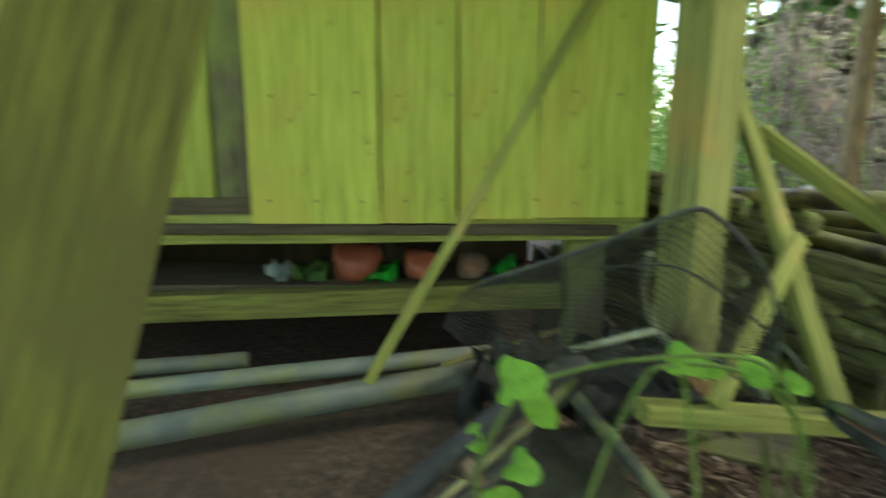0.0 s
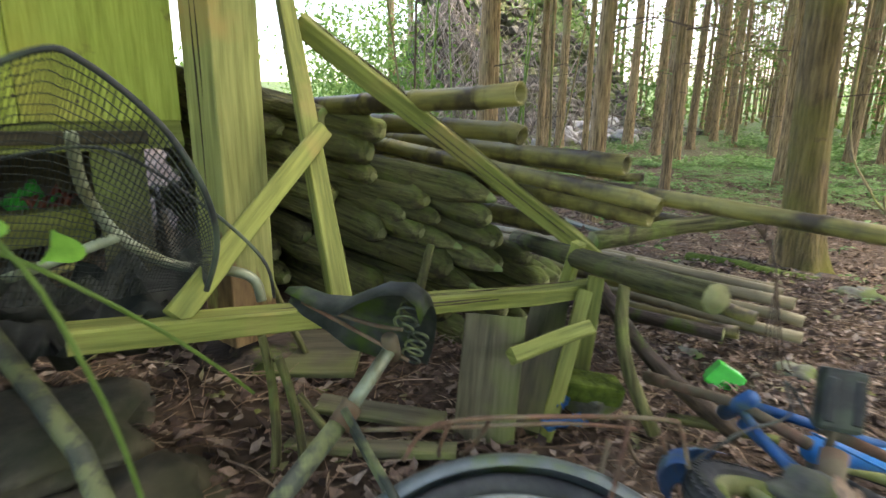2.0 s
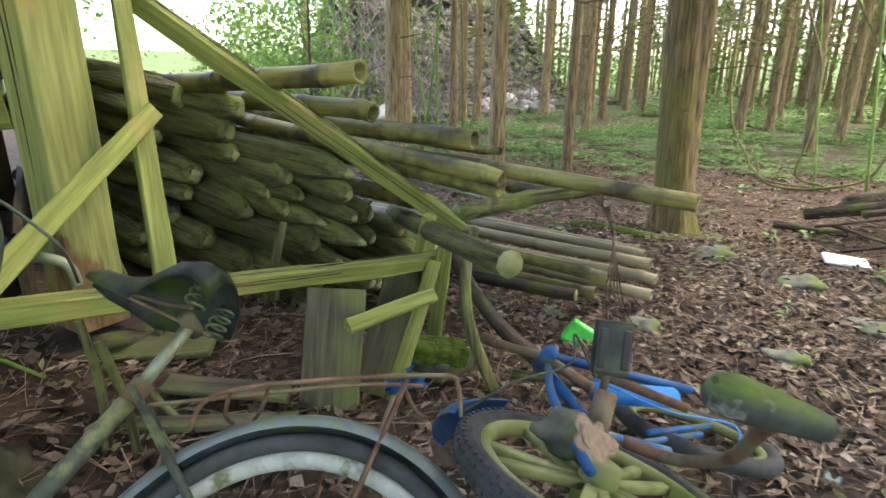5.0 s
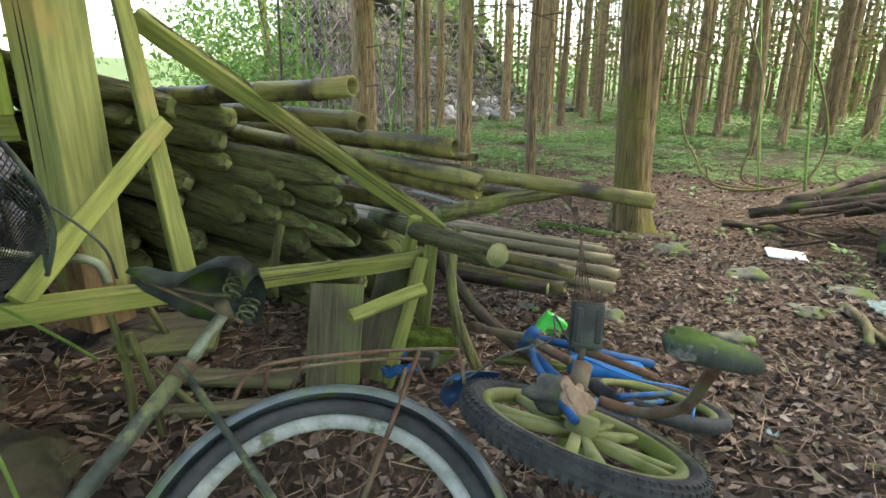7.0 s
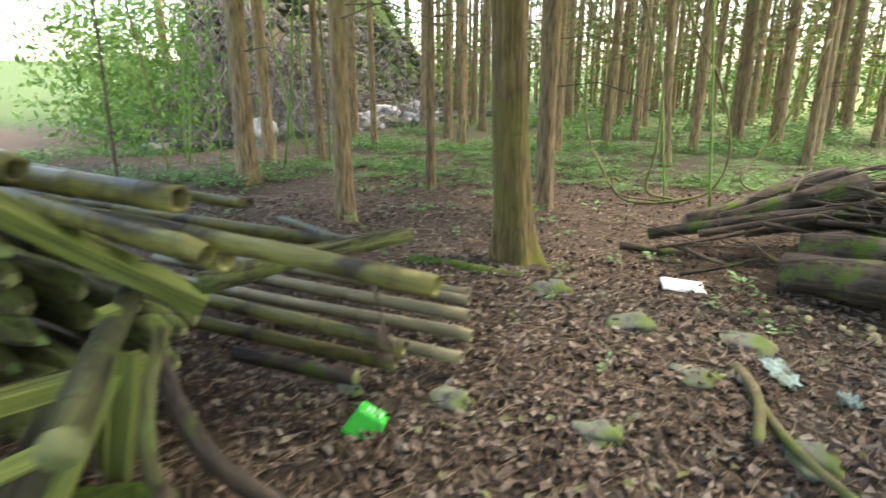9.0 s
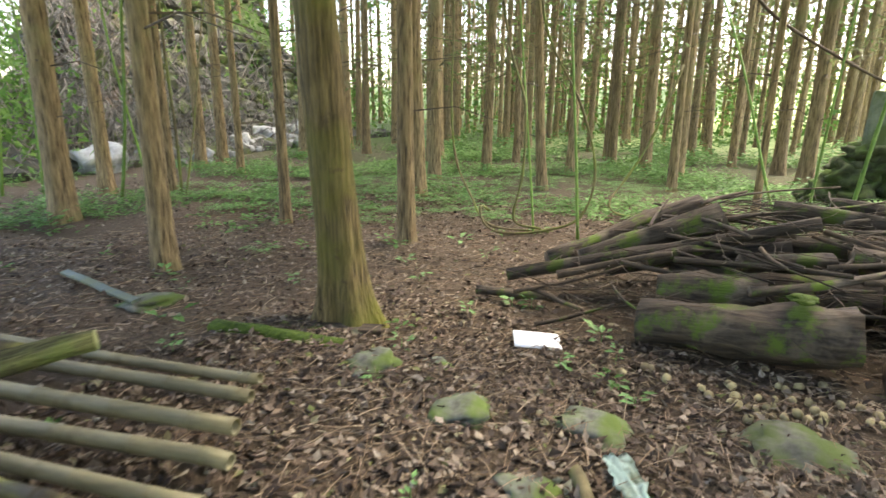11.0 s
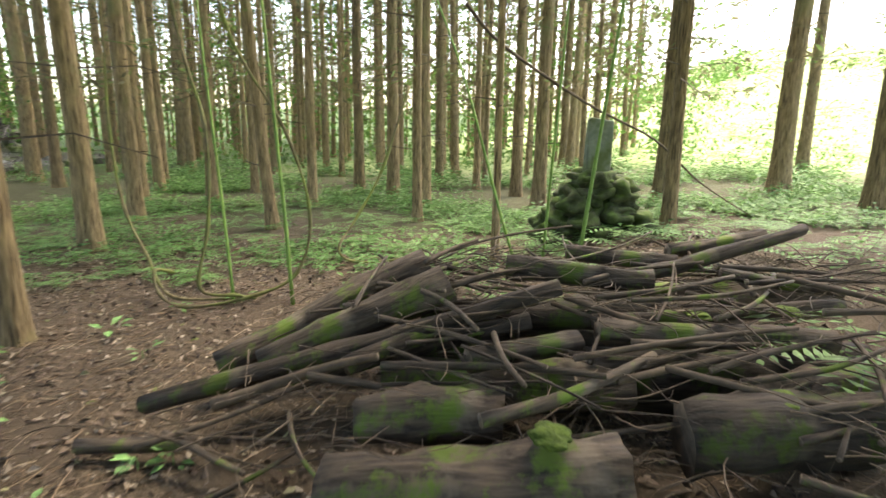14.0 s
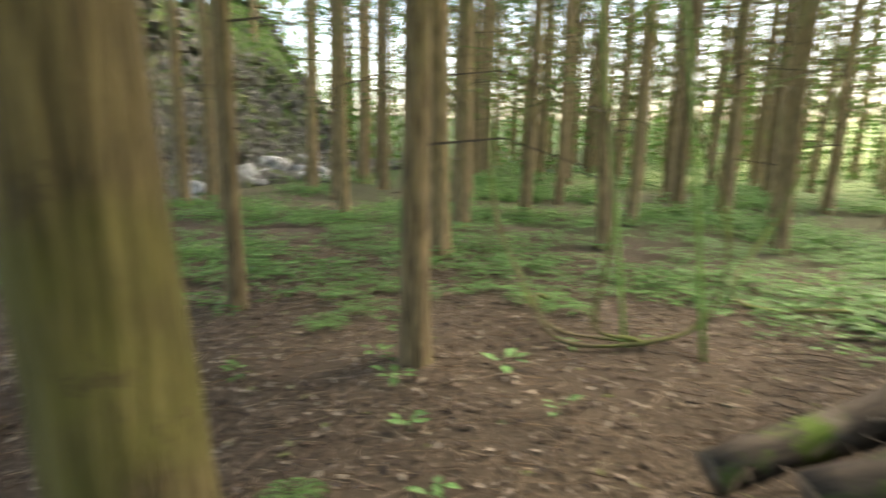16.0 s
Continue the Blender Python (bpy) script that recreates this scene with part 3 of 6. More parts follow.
tree(4.85, 2.26, 0.25, (-0.055, 0.025), True, True, "thick cedar trunk with yellow-green algae and a flared root", "", 8, 0.8, True)
TREES = [
    (6.93, 3.38, 0.22, 0, 0), (5.0, 4.55, 0.24, 0, 0), (5.42, 7.4, 0.36, 0, 0), (6.8, 9.3, 0.28, 0, 0), (6.88, 5.17, 0.16, 0, 0),
    (11.2, 8.5, 0.24, 0, 0), (10.9, 12.1, 0.32, 0, 0), (9.7, 9.8, 0.19, 0, 0), (7.6, 8.8, 0.19, 0, 0), (11.7, 6.3, 0.3, 0, 0),
    (17.5, 10.1, 0.27, 0, 0), (26.0, 14.8, 0.45, 0, 0), (25.5, 11.8, 0.42, 0, 0), (11.5, 3.86, 0.22, -0.03, 0.06), (16.0, 4.05, 0.3, 0, 0),
    (15.5, 3.13, 0.34, 0, 0), (14.4, 2.2, 0.28, 0, 0), (27.0, 6.8, 0.42, 0, 0), (25.0, 3.8, 0.4, 0, 0), (17.9, 1.6, 0.2, 0, 0),
    (9.85, 0.44, 0.11, 0, 0), (14.8, 0.02, 0.33, 0, 0), (25.3, -0.75, 0.42, 0, 0), (16.5, 13.2, 0.45, 0, 0), (9.5, 5.1, 0.3, 0, 0.02),
    (14.0, 8.0, 0.28, 0, 0), (20.0, 13.9, 0.34, 0, 0), (22.5, 15.0, 0.38, 0, 0), (17.2, 9.9, 0.33, 0, 0), (18.2, 4.8, 0.3, 0, 0),
    (12.7, 1.95, 0.19, 0, 0), (19.7, 2.9, 0.3, 0, 0), (26.0, -1.2, 0.4, 0, 0), (18.4, 1.7, 0.16, 0, 0), (13.4, -1.95, 0.36, 0, 0),
    (10.8, -1.5, 0.2, 0, 0), (15.2, -4.35, 0.46, 0, 0), (21.0, -7.1, 0.42, 0, 0), (12.9, -4.75, 0.38, 0, 0), (30.0, -2.7, 0.5, 0, 0),
    (22.6, 7.5, 0.28, 0, 0), (10.0, 11.6, 0.3, 0, 0), (21.0, 17.5, 0.5, 0, 0), (13.0, 10.6, 0.3, 0, 0),
]
# dense crowns overhead darken the near ground, thin ones brighten the wood beyond
for x, y, d, lx, ly in TREES:
    tree(x, y, d * 0.76, (lx, ly), dense=x < 8 and y < 8, thin=x > 9 and y < 5)
# trees on top of the bank, added so that their crowns shade its face
for x, k in ((8.5, 4.5), (11.0, 6.0), (13.5, 4.2), (16.0, 5.6), (18.5, 4.4), (20.5, 6.2), (12.0, 9.0), (17.0, 9.5)):
    tree(x, 10.6 + 0.32 * x + 1.05 * k, 0.26, (0, 0), False, True, "cedar added on top of the stony bank to shade it", "bank cedars", 4, 0.3)
# unseen trees behind the walk, added with dense crowns to shade the clearing
for x, y in ((4.4, -2.1), (1.4, -2.2), (-1.6, -2.3), (-3.6, -3.4), (-0.4, -4.6), (2.6, -3.6), (5.4, -4.4), (8.2, -4.0), (1.0, -7.5), (5.0, -8.0), (-4.4, 0.4)):
    tree(x, y, 0.34, (0, 0), False, True, "unseen cedar added behind the walk to shade the clearing", "near cedars", 6, 0.3, True)


def far_forest():
    """The rest of the wood, further off between the measured trunks."""
    placed = [(x, y) for x, y, *_ in TREES]
    tries = 0
    while len(placed) < len(TREES) + 230 and tries < 20000:
        tries += 1
        x, y = rng.uniform(13, 54), rng.uniform(-6, 34)
        if y < -0.02 * x * x * 0.2 or bank_depth(x, y) > -1.2 and x < 22:
            continue
        if any((x - a) ** 2 + (y - b) ** 2 < 1.55 ** 2 for a, b in placed):
            continue
        placed.append((x, y))
        tree(x, y, rng.uniform(0.13, 0.29), (rng.gauss(0, 0.014), rng.gauss(0, 0.014)), False, x < 45, "distant cedar with straight brown trunk", "distant cedars", 3, 0.3, False, True)


far_forest()

def cracks(ob, length, width, thick, count, seed):
    """Dark drying cracks along a timber, a hair proud of its faces."""
    r = random.Random(seed)
    for i in range(count):
        ln = length * r.uniform(0.25, 0.7)
        x0 = r.uniform(0.02, length - ln - 0.02)
        face = i % 2
        y = r.uniform(-0.3, 0.3) * (width if face else thick)
        pts = []
        for k in range(9):
            q = y + 0.004 * noise.noise((k * 0.8, seed, i))
            x = x0 + ln * k / 8
            pts.append((x, q, thick / 2 + 0.0) if face else (x, -width / 2 - 0.0, q))
        bm = bmesh.new()
        tube(bm, pts, [0.0004] + [0.0022 * (1 + 0.4 * math.sin(k * 2.1 + i)) for k in range(7)] + [0.0004], 4)
        part("crack", bm, M_DARKWOOD, ob, "dark drying crack", WORLD[ob])


# ---- the shed ----
shed = thing("shed", None, None, "old plank shed with algae-green boards on timber sills", "shed", "", "", Matrix.Translation((-0.2, 3.2, 0.2)))
WALL_Y = 2.19


def board(a, b, width, thick, material, parent, name="board", seed=0.0, roll=0.0, ragged=0.012, warp=0.006, label=""):
    length = (Vector(b) - Vector(a)).length
    return part(name, plank_bm(length, width, thick, seed, 8, warp, 0.004, ragged), material, parent, label, orient(a, b, roll), False)


# boards of the raised front panel
xs = (-0.755, -0.245, 0.052, 0.36, 0.80)
for i in range(4):
    a, b = xs[i], xs[i + 1]
    halves = ((a, b),)
    for j, (l, r) in enumerate(halves):
        g = 0.006 if j == 0 and i else 0.002
        board(((l + r) / 2 + g / 2, WALL_Y - 0.03, 1.0 + 0.03 * i / 3 + rng.uniform(-0.004, 0.006)), ((l + r) / 2 + g / 2, WALL_Y - 0.03, 2.6), r - l - g - 0.002, 0.026, M_PLANK, shed, "board", i * 3.3 + j, 0)
# recessed boards beside the panel
for i in range(7):
    x = -0.82 - 0.21 * i
    board((x, WALL_Y + 0.07, 0.98), (x, WALL_Y + 0.07, 2.6), 0.2, 0.024, M_PLANK if i else M_GREY, shed, "board", 20 + i, 0)
board((-2.6, WALL_Y + 0.05, 0.945), (0.8, WALL_Y + 0.03, 1.0), 0.12, 0.07, M_BEAM, shed, "sill_beam", 31, 90)
board((-2.6, WALL_Y + 0.035, 1.03), (-0.73, WALL_Y + 0.035, 1.06), 0.09, 0.03, M_DARKWOOD, shed, "sill_beam", 33, 90)
board((-2.6, WALL_Y - 0.02, 0.6), (0.5, WALL_Y + 0.1, 0.69), 0.11, 0.1, M_OLIVE, shed, "floor_joist", 35, 90)
# side boards; back, far side, deck and roof added to keep the inside dark
for i in range(10):
    y = WALL_Y + 0.16 + 0.22 * i
    board((0.735, y, 0.95), (0.735, y, 2.6), 0.215, 0.024, M_GREY, shed, "side_board", 40 + i, 90)
for i in range(15):
    x = -2.5 + 0.22 * i
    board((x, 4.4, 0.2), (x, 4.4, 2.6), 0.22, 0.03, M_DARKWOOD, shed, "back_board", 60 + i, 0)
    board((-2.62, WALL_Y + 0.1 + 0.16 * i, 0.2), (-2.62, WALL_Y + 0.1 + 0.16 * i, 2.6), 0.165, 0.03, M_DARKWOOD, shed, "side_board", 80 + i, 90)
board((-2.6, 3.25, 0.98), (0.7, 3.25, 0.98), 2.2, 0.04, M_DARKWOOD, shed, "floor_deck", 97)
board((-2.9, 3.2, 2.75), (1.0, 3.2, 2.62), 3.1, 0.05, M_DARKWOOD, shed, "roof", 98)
board((0.6, 2.3, 0.1), (0.6, 2.3, 0.95), 0.16, 0.12, M_GREY, shed, "foot_post", 99, 0)
board((0.74, 2.25, 0.1), (0.74, 4.4, 0.1), 0.9, 0.03, M_DARKWOOD, shed, "side_board", 96, 90)
# the heavy corner post
board((0.918, 2.0, 0.30), (0.923, 2.0, 2.6), 0.165, 0.165, M_POST_FOOT, shed, "corner_post", 101, 24, 0.02, 0.012)
cracks(list(WORLD)[-1], 2.3, 0.165, 0.165, 6, 3)
# nail heads in two rows over the panel
for zz in (1.1, 1.5):
    for i in range(9):
        bm = bmesh.new()
        bmesh.ops.create_uvsphere(bm, u_segments=6, v_segments=4, radius=0.006)
        part("nail", bm, M_RUST, shed, "", Matrix.Translation((-0.66 + 0.168 * i + rng.uniform(-0.02, 0.02), WALL_Y - 0.044, zz + rng.uniform(-0.012, 0.012))))


def plank(name, a, b, width, thick, material, label, category="timber", group="", roll=0.0, seed=0.0, ragged=0.01, warp=0.008):
    length = (Vector(b) - Vector(a)).length
    return thing(name, plank_bm(length, width, thick, seed, 10, warp, 0.004, ragged), material, label, category, group, "", orient(a, b, roll), False)


# timbers before the shed
leaning_beam = plank("leaning_beam", (1.208, 2.173, 1.372), (2.36, 1.80, 0.46), 0.09, 0.07, M_BEAM, "long algae-green squared beam leaning down across the stacked stakes", "beam", "", 15, 1)
cracks(leaning_beam, (Vector((2.40, 1.82, 0.45)) - Vector((1.208, 2.173, 1.372))).length, 0.10, 0.075, 6, 12)
plank("leaning_pole", (1.075, 1.387, 0.585), (1.208, 2.46, 1.68), 0.055, 0.05, M_BEAM, "slim green pole leaning against the stack", "pole", "", 10, 2)
plank("brace_board", (0.69, 1.30, 0.655), (1.16, 1.76, 1.015), 0.055, 0.022, M_BEAM, "narrow green board nailed as a slanting brace", "board", "", 60, 3)
bottom_rail = plank("bottom_rail", (0.50, 1.287, 0.65), (2.06, 1.50, 0.45), 0.07, 0.05, M_BEAM, "cracked green timber rail lying level above the ground", "rail", "", 0, 4)
cracks(bottom_rail, (Vector((2.06, 1.50, 0.45)) - Vector((0.50, 1.287, 0.65))).length, 0.07, 0.05, 6, 11)
plank("rail_leg", (1.925, 1.385, 0.2), (2.005, 1.43, 0.52), 0.055, 0.045, M_BEAM, "short green timber leg under the rail's end", "post", "", 20, 5)
plank("slanting_leg", (1.60, 1.2, 0.08), (1.96, 1.43, 0.47), 0.05, 0.03, M_BEAM, "green batten standing aslant", "batten", "", 20, 6)
plank("slanting_leg", (1.95, 1.66, 0.05), (2.0, 1.52, 0.62), 0.05, 0.04, M_BEAM, "green batten standing under the leaning beam", "batten", "", 0, 26)
plank("cross_batten", (1.50, 1.22, 0.42), (1.86, 1.29, 0.41), 0.045, 0.03, M_BEAM, "short green batten nailed across", "batten", "", 40, 7)
plank("grey_board", (1.45, 1.27, 0.14), (1.54, 1.36, 0.485), 0.18, 0.03, M_GREY, "weathered grey board end standing upright in the leaves", "board", "", 10, 8, 0.03)
plank("grey_board", (1.58, 1.27, 0.14), (1.93, 1.56, 0.45), 0.13, 0.03, M_GREY, "weathered grey board leaning behind the batten", "board", "", 8, 9, 0.02)
plank("flat_board", (1.06, 1.6, 0.2), (1.36, 1.34, 0.19), 0.075, 0.022, M_GREY, "mossy board lying in dead leaves", "board", "boards on the ground", 10, 10)
plank("flat_board", (0.93, 1.45, 0.19), (1.33, 1.22, 0.18), 0.07, 0.022, M_GREY, "mossy board lying in dead leaves", "board", "boards on the ground", -8, 11)
plank("flat_board", (0.98, 2.0, 0.22), (1.28, 1.82, 0.23), 0.26, 0.022, M_GREY, "mossy board lying in dead leaves", "board", "boards on the ground", 12, 12)
plank("flat_board", (0.15, 1.0, 0.14), (0.62, 0.86, 0.12), 0.1, 0.025, M_GREY, "mossy board lying in dead leaves", "board", "boards on the ground", 4, 13)
plank("wide_plank", (-0.82, 0.62, 0.1), (-0.50, 1.02, 1.75), 0.28, 0.04, M_OLIVE, "wide green plank leaning against the shed", "plank", "", 80, 14, 0.02)
plank("thin_batten", (-0.27, 1.88, 0.46), (0.55, 2.11, 1.85), 0.04, 0.02, M_BEAM, "thin batten leaning aslant over the shed boards", "batten", "", 80, 15)

# ---- stacked stakes and bamboo ----
STAKE_DIR = Vector((-0.34, 0.93, 0.1)).normalized()
TIP = ((0.025, 0.96), (0.05, 0.86), (0.07, 0.68), (0.083, 0.42), (0.088, 0.14))
STAKES = [
    (1.396, 2.496, 1.03, 0.055, 0), (1.567, 2.261, 0.978, 0.06, 1), (1.527, 2.315, 0.886, 0.075, 1), (1.538, 2.301, 0.796, 0.05, 1), (1.409, 2.478, 0.703, 0.075, 1),
    (1.563, 2.266, 0.545, 0.07, 1), (1.629, 2.174, 0.645, 0.055, 1), (1.69, 2.091, 0.715, 0.06, 1), (1.72, 2.05, 0.633, 0.045, 1), (1.676, 2.111, 0.576, 0.05, 1),
    (1.781, 1.966, 0.535, 0.05, 2), (1.866, 1.849, 0.755, 0.075, 2), (1.849, 1.873, 0.66, 0.055, 1), (1.862, 1.855, 0.566, 0.045, 1), (1.752, 2.006, 0.432, 0.075, 1),
    (1.824, 1.906, 0.372, 0.06, 2), (1.373, 2.527, 0.607, 0.06, 1), (1.3, 2.64, 0.86, 0.06, 1), (1.2, 2.765, 0.376, 0.07, 1), (1.427, 2.452, 0.40, 0.075, 1),
    (1.237, 2.714, 0.264, 0.06, 1), (1.55, 2.27, 0.3, 0.075, 1), (1.68, 2.1, 0.28, 0.07, 1), (1.27, 2.68, 0.74, 0.065, 1), (1.25, 2.7, 0.98, 0.06, 1),
    (1.32, 2.6, 0.49, 0.07, 1), (1.75, 2.0, 0.24, 0.07, 1), (1.9, 1.84, 0.46, 0.055, 2), (1.92, 1.83, 0.28, 0.06, 1), (1.45, 2.42, 0.19, 0.07, 1), (1.6, 2.2, 0.16, 0.07, 1), (1.82, 1.93, 0.14, 0.07, 1),
]
for i in range(14):
    f = rng.random()
    STAKES.append((1.22 + 0.68 * f + 0.1, 2.78 - 0.92 * f + 0.16, rng.uniform(0.2, 0.92 - 0.2 * f), rng.uniform(0.05, 0.075), 1))
for i in range(12):
    f = rng.random()
    STAKES.append((2.0 + 0.45 * f, 2.0 + 0.1 * rng.random(), rng.uniform(0.08, 0.56 - 0.25 * f), rng.uniform(0.045, 0.06), 1))
for i, (x, y, z, r, kind) in enumerate(STAKES):
    e = Vector((x, y, z))
    d = (STAKE_DIR + Vector((rng.gauss(0, 0.05), rng.gauss(0, 0.05), rng.gauss(0, 0.03)))).normalized()
    tip = (TIP, ((0.012, 0.96), (0.02, 0.82)), ((0.08, 0.7), (0.15, 0.35), (0.18, 0.12)))[1 if kind == 0 else (0 if kind == 1 else 2)]
    back = tip[-1][0]
    log("fence_stake", e + d * (min(1.7, max(0.9, (x - 0.86) / 0.36)) + back), e + d * back, r * 0.86, r * 0.9, M_STAKE, M_STAKE_END, "weathered round fence stake with a blunt pointed end, greenish grey", "stake", "stacked fence stakes", i * 1.7, 0.42, 0, tip, 14)


def bamboo(a, b, r, material, label, seed, group="bamboo poles", gap=0.32):
    """A cane from its hidden end a to its open end b, with swollen joints."""
    length = (Vector(b) - Vector(a)).length
    bm = bmesh.new()
    pts, rads = [(0, 0, 0)], [r * 1.05]
    x = length
    stops = []
    x = length - rng.uniform(0.05, 0.2)
    while x > 0.05:
        stops.append(x)
        x -= gap * rng.uniform(0.85, 1.15)
    for x in reversed(stops):
        for dx, k in ((-0.02, 1.0), (-0.006, 1.1), (0.0, 0.97), (0.006, 1.08), (0.02, 1.0)):
            pts.append((x + dx, 0, 0.01 * math.sin(x * 2 + seed)))
            rads.append(r * k * (1.05 - 0.1 * x / length))
    pts += [(length, 0, 0)]
    rads += [r * 0.95]
    rings = tube(bm, pts, rads, 12, False, 0.03, seed)
    bm.faces.new(rings[0][::-1])
    inner = [bm.verts.new(v.co * 1.0 + Vector((-0.004, -v.co.y * 0.28, -v.co.z * 0.28))) for v in rings[-1]]
    deep = [bm.verts.new(v.co + Vector((-0.1, 0, 0))) for v in inner]
    for k in range(12):
        j = (k + 1) % 12
        bm.faces.new((rings[-1][k], rings[-1][j], inner[j], inner[k]))
        bm.faces.new((inner[k], inner[j], deep[j], deep[k]))
    bm.faces.new(deep)
    return thing("bamboo_pole", bm, material, label, "bamboo pole", group, "", orient(a, b))


def cane(end, through_point, extra, r, material, seed, label="old bamboo pole, mottled green and brown, with a hollow cut end"):
    e, p = Vector(end), Vector(through_point)
    return bamboo(p + (p - e).normalized() * extra, e, r, material, label, seed)


cane((1.775, 1.6, 1.131), (1.442, 2.481, 1.075), 0.5, 0.042, M_BAMBOO, 1)
cane((2.238, 1.556, 0.884), (1.993, 2.212, 0.913), 1.4, 0.043, M_BAMBOO, 2)
cane((2.22, 1.374, 0.755), (1.993, 1.982, 0.827), 1.6, 0.036, M_BAMBOO, 3)
cane((2.506, 0.775, 0.744), (2.177, 1.655, 0.785), 1.8, 0.03, M_BAMBOO, 4)
cane((1.9, 1.75, 0.985), (1.645, 2.432, 1.005), 0.9, 0.04, M_BAMBOO, 5)
cane((2.33, 1.5, 0.69), (2.1, 2.2, 0.74), 1.3, 0.04, M_BAMBOO, 6)
cane((2.55, 1.75, 0.80), (2.3, 2.4, 0.83), 1.2, 0.02, M_BAMBOO, 7)
cane((2.2, 1.85, 0.60), (2.05, 2.4, 0.62), 1.3, 0.045, M_BAMBOO, 8)
cane((3.05, 1.75, 0.53), (2.6, 2.6, 0.6), 1.2, 0.032, M_BAMBOO, 9)
for i, (e, p, r) in enumerate((((3.867, 1.85, 0.079), (3.469, 2.916, 0.1), 0.026), ((3.524, 1.547, 0.125), (3.132, 2.595, 0.144), 0.034), ((3.42, 1.44, 0.085), (3.05, 2.4, 0.1), 0.032),
                               ((2.98, 1.42, 0.19), (2.6, 2.4, 0.24), 0.034), ((3.72, 1.72, 0.10), (3.32, 2.8, 0.11), 0.03), ((3.25, 1.35, 0.07), (2.9, 2.3, 0.09), 0.03), ((3.0, 1.5, 0.09), (2.6, 2.4, 0.11), 0.034))):
    cane(e, p, 1.0, r, M_BAMBOO_PALE if i not in (3, 6) else M_BAMBOO, 20 + i, "pale weathered bamboo pole lying low beside the stack")
log("round_log", (2.3, 2.3, 0.44), (1.735, 0.806, 0.685), 0.042, 0.036, M_STAKE, M_STAKE_END, "round barked pole with a sawn pale end", "log", "", 5.5, 0.1)
log("round_log", (2.5, 1.9, 0.17), (2.70, 1.382, 0.185), 0.032, 0.03, M_LOG, M_STAKE_END, "short brown pole with a pale sawn end lying on soil", "log", "", 7.5, 0.1)
log("knotty_branch", (2.36, 1.82, 0.52), (3.1, 1.5, 0.62), 0.045, 0.03, M_STAKE, M_STAKE_END, "mossy crooked branch stuck out of the stack", "branch", "", 8.5, 0.3, 0.05)
log("bent_branch", (1.98, 1.1, 0.1), (2.08, 1.35, 0.6), 0.022, 0.018, M_STAKE, M_STAKE_END, "bent bare branch leaning at the rail's end", "branch", "", 9.5, 0.2, 0.12)
log("bent_branch", (2.25, 1.0, 0.08), (2.1, 1.5, 0.45), 0.032, 0.025, M_LOG, M_LOG_END, "thick brown branch leaning on the stack", "branch", "", 9.9, 0.2, 0.12)


# ---- bicycles ----
def ring_bm(radius, tube_r, n=48, m=10, squash=1.0, arc=(0.0, 360.0), half=False):
    """A ring about z, or an arc of one; half: only the outer gutter of it."""
    bm = bmesh.new()
    a0, a1 = radians(arc[0]), radians(arc[1])
    full = arc[1] - arc[0] >= 360
    rows = []
    for i in range(n if full else n + 1):
        a = a0 + (a1 - a0) * i / n
        row = []
        for k in range(m + 1 if half else m):
            b = math.pi * (k / m - 0.5) if half else 2 * math.pi * k / m
            rr = radius + tube_r * math.cos(b)
            row.append(bm.verts.new((rr * math.cos(a), rr * math.sin(a), tube_r * squash * math.sin(b))))
        rows.append(row)
    for i in range(n if full else n):
        p, q = rows[i], rows[(i + 1) % len(rows)]
        for k in range(m):
            j = k + 1 if half else (k + 1) % m
            bm.faces.new((p[k], q[k], q[j], p[j]))
    return bm


BIKE_C = Vector((1.018, 0.497, 0.297))
BIKE_N = Vector((-0.28, -0.5, 0.819)).normalized()
BIKE_R = Vector((0.872, -0.489, 0)).normalized()
BIKE_W = BIKE_N.cross(BIKE_R).normalized()
BIKE_POSE = Matrix.Translation(BIKE_C) @ Matrix((BIKE_R, BIKE_W, BIKE_N)).transposed().to_4x4()


def bike_pt(a, b, c=0.0):
    return BIKE_C + BIKE_R * a + BIKE_W * b + BIKE_N * c


